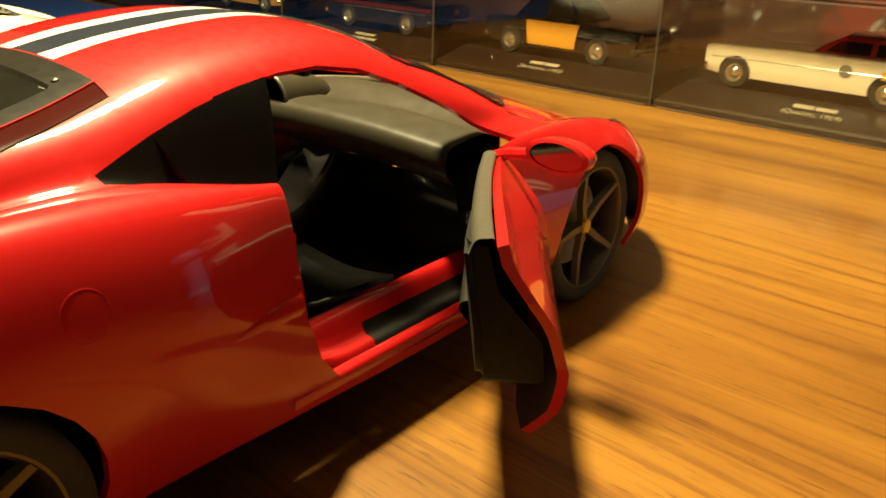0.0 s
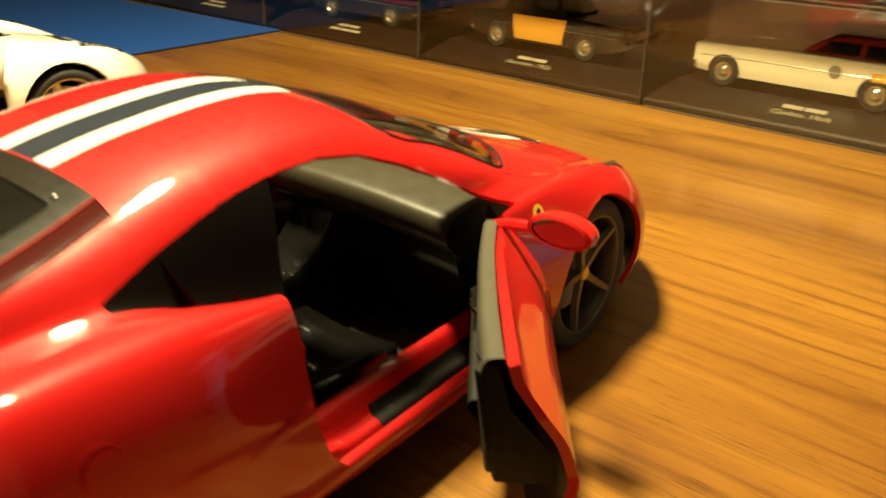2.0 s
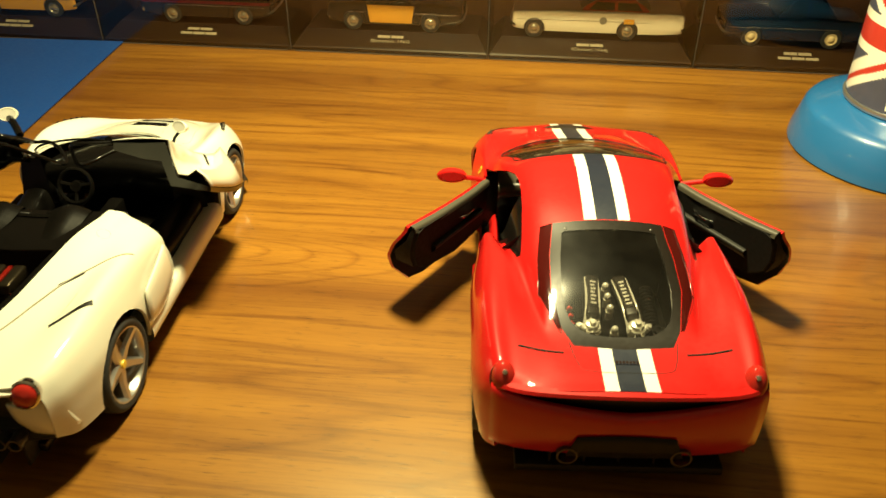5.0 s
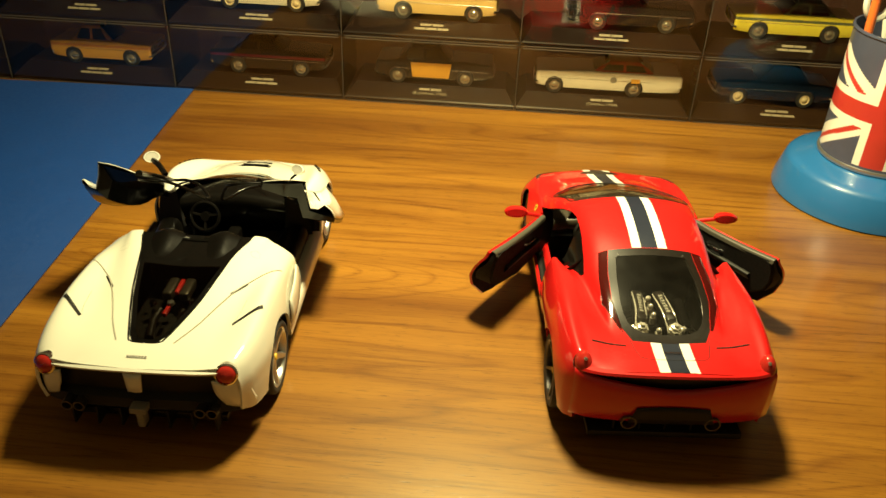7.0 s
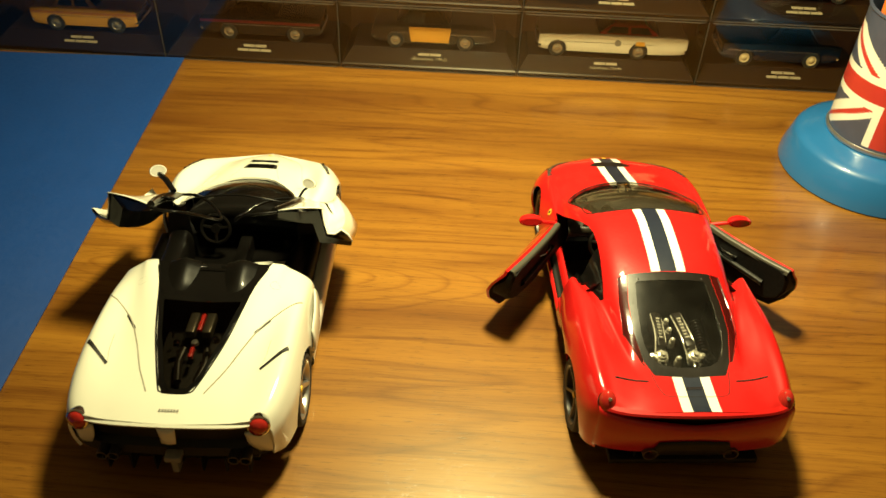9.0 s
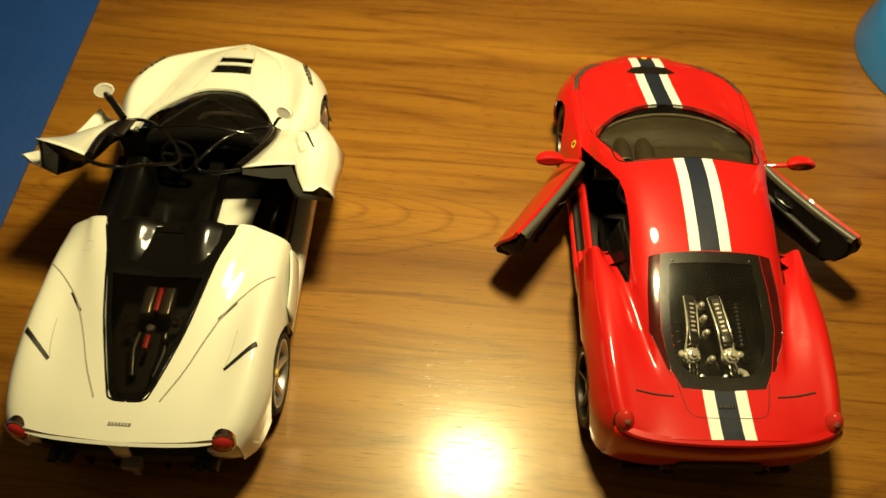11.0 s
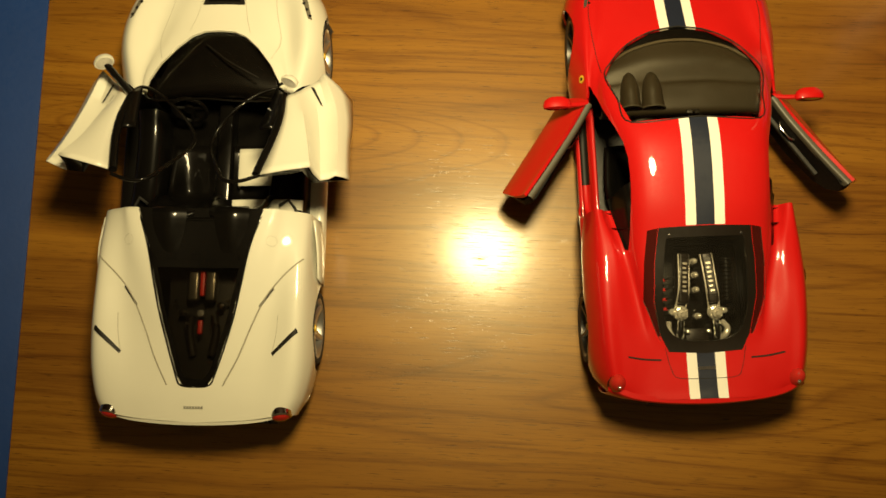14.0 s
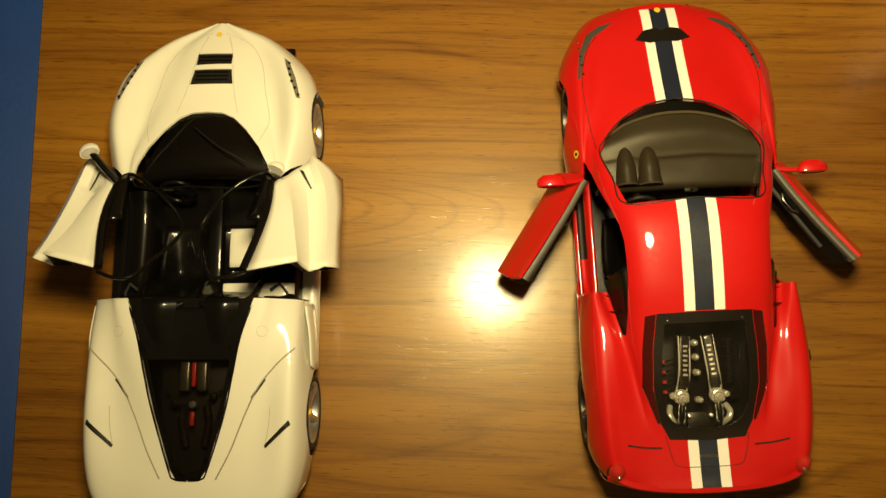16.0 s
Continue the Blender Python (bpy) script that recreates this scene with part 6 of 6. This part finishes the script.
    part("wiper", bm, BLACK, car)
    # doors, swung up and forward
    for s in (1, -1):
        rise = 0 if s > 0 else 1                          # the left door is swung a little higher
        crest = smooth_line([(.70, .66, 1.04), (.715, .42, 1.19), (.69, .18, 1.33), (.615, -.165 + .03 * rise, 1.51)], 5)
        fold = smooth_line([(.80, .74, .96), (.88, .46, 1.15), (.945, .20, 1.30 + .03 * rise), (1.02, -.09 + .06 * rise, 1.50 + .05 * rise)], 5)
        trough = smooth_line([(.905, .84, .88), (.965, .52, .91), (1.01, .22, 1.02 + .03 * rise), (1.065, -.14 + .05 * rise, 1.235 + .05 * rise)], 5)
        ridge = smooth_line([(1.0, .93, .91), (1.12, .62, .91), (1.17, .25, 1.06 + .06 * rise), (1.19, -.10 + .06 * rise, 1.26 + .10 * rise)], 5)
        hem = smooth_line([(1.235, .765, .66), (1.26, .50, .77 + .04 * rise), (1.265, .22, .92 + .10 * rise), (1.295 - .07 * rise, -.10 + .08 * rise, 1.115 + .18 * rise)], 5)

        def side(p, s=s):
            return (p[0] * s, p[1], p[2])

        grid = []
        for k in range(len(crest)):
            span = [crest[k] + (fold[k] - crest[k]) * t + np.array((0, 0, .07 * t * (1 - t))) for t in (0, .25, .5, .75, 1)]
            scoop = [fold[k] + (trough[k] - fold[k]) * t + np.array((-.012 * math.sin(math.pi * t), 0, 0)) for t in (.12, .5, 1)]
            out = [trough[k] + (ridge[k] - trough[k]) * t - np.array((0, 0, .03 * math.sin(math.pi * t))) for t in (.5, 1)]
            grid.append([side(p) for p in span + scoop + out + [(ridge[k] + hem[k]) / 2 + np.array((.012, 0, .012)), hem[k]]])
        bm = bmesh.new()
        sheet(bm, grid)
        bmesh.ops.recalc_face_normals(bm, faces=bm.faces)
        if sum(f.normal.z for f in bm.faces) < 0:
            bmesh.ops.reverse_faces(bm, faces=bm.faces)
        door_tree = BVHTree.FromBMesh(bm)
        d = part("door", bm, [WHITE, BLACK], car, "white upswung door with a scooped flank")
        mo = thicken(d, 0.010 * S).modifiers[0]
        mo.material_offset = 1
        # black lining under the skin
        bm = bmesh.new()
        top = [[crest[k] + (.004, 0, -.022), (crest[k] + fold[k]) / 2 + (0, 0, -.03), fold[k] + (-.035, 0, -.03), trough[k] + (-.02, 0, -.035), hem[k] + (-.012, 0, -.012)] for k in range(len(crest))]
        deep = [[crest[k] + (-.012, 0, -.085), (crest[k] + fold[k]) / 2 + (-.02, .01, -.17), fold[k] + (-.10, .01, -.20), trough[k] + (-.09, .01, -.12), hem[k] + (-.02, 0, -.055)] for k in range(len(crest))]
        top, deep = [[[side(p) for p in r] for r in g] for g in (top, deep)]
        sheet(bm, deep)
        for a, b in ((top[0], deep[0]), (top[-1], deep[-1]), ([r[0] for r in top], [r[0] for r in deep]), ([r[-1] for r in top], [r[-1] for r in deep])):
            sheet(bm, [a, b])
        bmesh.ops.remove_doubles(bm, verts=bm.verts, dist=1e-5)
        bmesh.ops.recalc_face_normals(bm, faces=bm.faces)
        part("inner_panel", bm, GLOSS, d, "gloss black inner door panel")
        # glossy black window frame that swings up with the door
        bm = bmesh.new()
        loop = smooth_line([side(p) for p in ((.60, -.17, 1.49), (.45, -.22, 1.50), (.31, -.20, 1.47), (.20, -.04, 1.32), (.08, .20, 1.08), (.12, .36, 1.03), (.25, .52, 1.05), (.44, .68, 1.02), (.60, .755, .97), (.69, .69, 1.01))], 5)
        tube(bm, loop, .016, 10)
        rim = [side(p + np.array((-.03, 0, -.01))) for p in crest]
        tube(bm, rim, .036, 10)
        part("window_frame", bm, GLOSS, d, "gloss black window frame")
        bm = bmesh.new()
        sheet(bm, [[side(crest[k] + (-.01, 0, -.03)), side((crest[k] + p) / 2 + (0, 0, .02)), side(p)] for k, p in zip(range(9), np.linspace((.60, .755, .97), (.53, .30, 1.24), 9))])
        thicken(part("quarter_panel", bm, GLOSS, d, "gloss black quarter panel"), .02 * S, 0)
        # dark slot at the head of the scoop
        bm = bmesh.new()
        slot = []
        for t in np.linspace(0, 1, 7):
            slot.append([])
            for k in (0, .33, .66, 1):
                x, y = (.885 + .10 * t + .030 * k * (1 - .5 * t)) * s, .80 - .17 * t
                hit = door_tree.ray_cast(Vector((x, y, 3)), Vector((0, 0, -1)))[0]
                slot[-1].append((x, y, (hit.z if hit else .8) + .004))
        sheet(bm, slot)
        part("door_slot", bm, BLACK, d)
        bm = bmesh.new()
        foot, tip = (Vector((.61, .80, .94)), Vector((.755, .75, 1.18))) if s > 0 else (Vector((-.66, .66, 1.08)), Vector((-.89, .92, 1.15)))
        tube(bm, [foot, foot.lerp(tip, .45) + Vector((0, 0, .02)), tip - Vector((0, 0, .03))], .014 if s > 0 else .032, 8)
        part("mirror_stalk", bm, GLOSS, d)
        bm = bmesh.new()
        m = Matrix.Translation(tip) @ pose(0, 0, 0, 62, 0, -22 * s) @ Matrix.Diagonal((1.25, .85, 1, 1) if s > 0 else (1.42, 1.02, 1.25, 1))
        lathe(bm, [(.003, -.05), (.036, -.044), (.056, -.022), (.063, .012), (.059, .026), (.051, .026)], 22, "z", m)
        bmesh.ops.recalc_face_normals(bm, faces=bm.faces)
        part("wing_mirror", bm, WHITE, d)
        bm = bmesh.new()
        lathe(bm, [(.001, .022), (.052, .022)], 22, "z", m)
        part("mirror_glass", bm, PALE_MIRROR, d)
    # engine under the window
    bm = bmesh.new()
    box(bm, -.36, .36, -1.9, -.6, .55, .62, .02)
    part("engine_bay_tray", bm, BLACK, car)
    for s in (-1, 1):
        bm = bmesh.new()
        box(bm, -.045, .045, -.13, .13, -.05, .04, .018, 3, pose(.075 * s, -1.0, .80))
        part("plenum", bm, PLENUM, car, "pale cast intake plenum")
        bm = bmesh.new()
        lathe(bm, [(.001, .036), (.014, .034), (.018, .024), (.028, .022), (.034, .010), (.036, -.02)], 18, "z", pose(.165 * s, -1.20 + .03 * s, .79))
        lathe(bm, [(.001, .02), (.013, .018), (.018, -.02)], 14, "z", pose(.225 * s, -1.13, .79))
        lathe(bm, [(.001, .02), (.015, .018), (.020, -.02)], 14, "z", pose(.13 * s, -1.33, .775))
        part("filler_cap", bm, CHROME, car, "bright round engine cap")
        bm = bmesh.new()
        tube(bm, [(.10 * s, -1.25, .74), (.12 * s, -1.4, .72), (.08 * s, -1.6, .70)], .035, 10)
        part("exhaust_cover", bm, FRAME, car)
    for y, ln in ((-.98, .11), (-1.36, .06)):
        bm = bmesh.new()
        box(bm, -.018, .018, y - ln, y + ln, .79, .83, .008)
        part("red_strip", bm, REDPLASTIC, car, "bright red engine strip")
    bm = bmesh.new()
    lathe(bm, [(.001, .03), (.03, .028), (.036, 0)], 16, "z", pose(.0, -1.24, .80))
    part("oil_cap", bm, SILVER, car)
    for x, y in ((.81, 1.325), (-.81, 1.325), (.82, -1.325), (-.82, -1.325)):
        wheel(car, x, y, .325 if y > 0 else .345, .25 if y > 0 else .29, .258 if y > 0 else .275, SILVER, 5, True)
    fb.free()
    rb.free()
    return car


def thin(bm, depth):
    """Gives a strip a flat top that runs back by depth."""
    bm.edges.ensure_lookup_table()
    top = [e for e in bm.edges if e.is_boundary and all(abs(v.co.z - .17) < 1e-4 for v in e.verts)]
    r = bmesh.ops.extrude_edge_only(bm, edges=top)
    for v in [g for g in r["geom"] if isinstance(g, bmesh.types.BMVert)]:
        v.co.y -= depth * 2
        v.co.x *= 0.9
    return bm


SHADE = plain("panel_shade", (0.30, 0.28, 0.22), 0.6)
white_car()
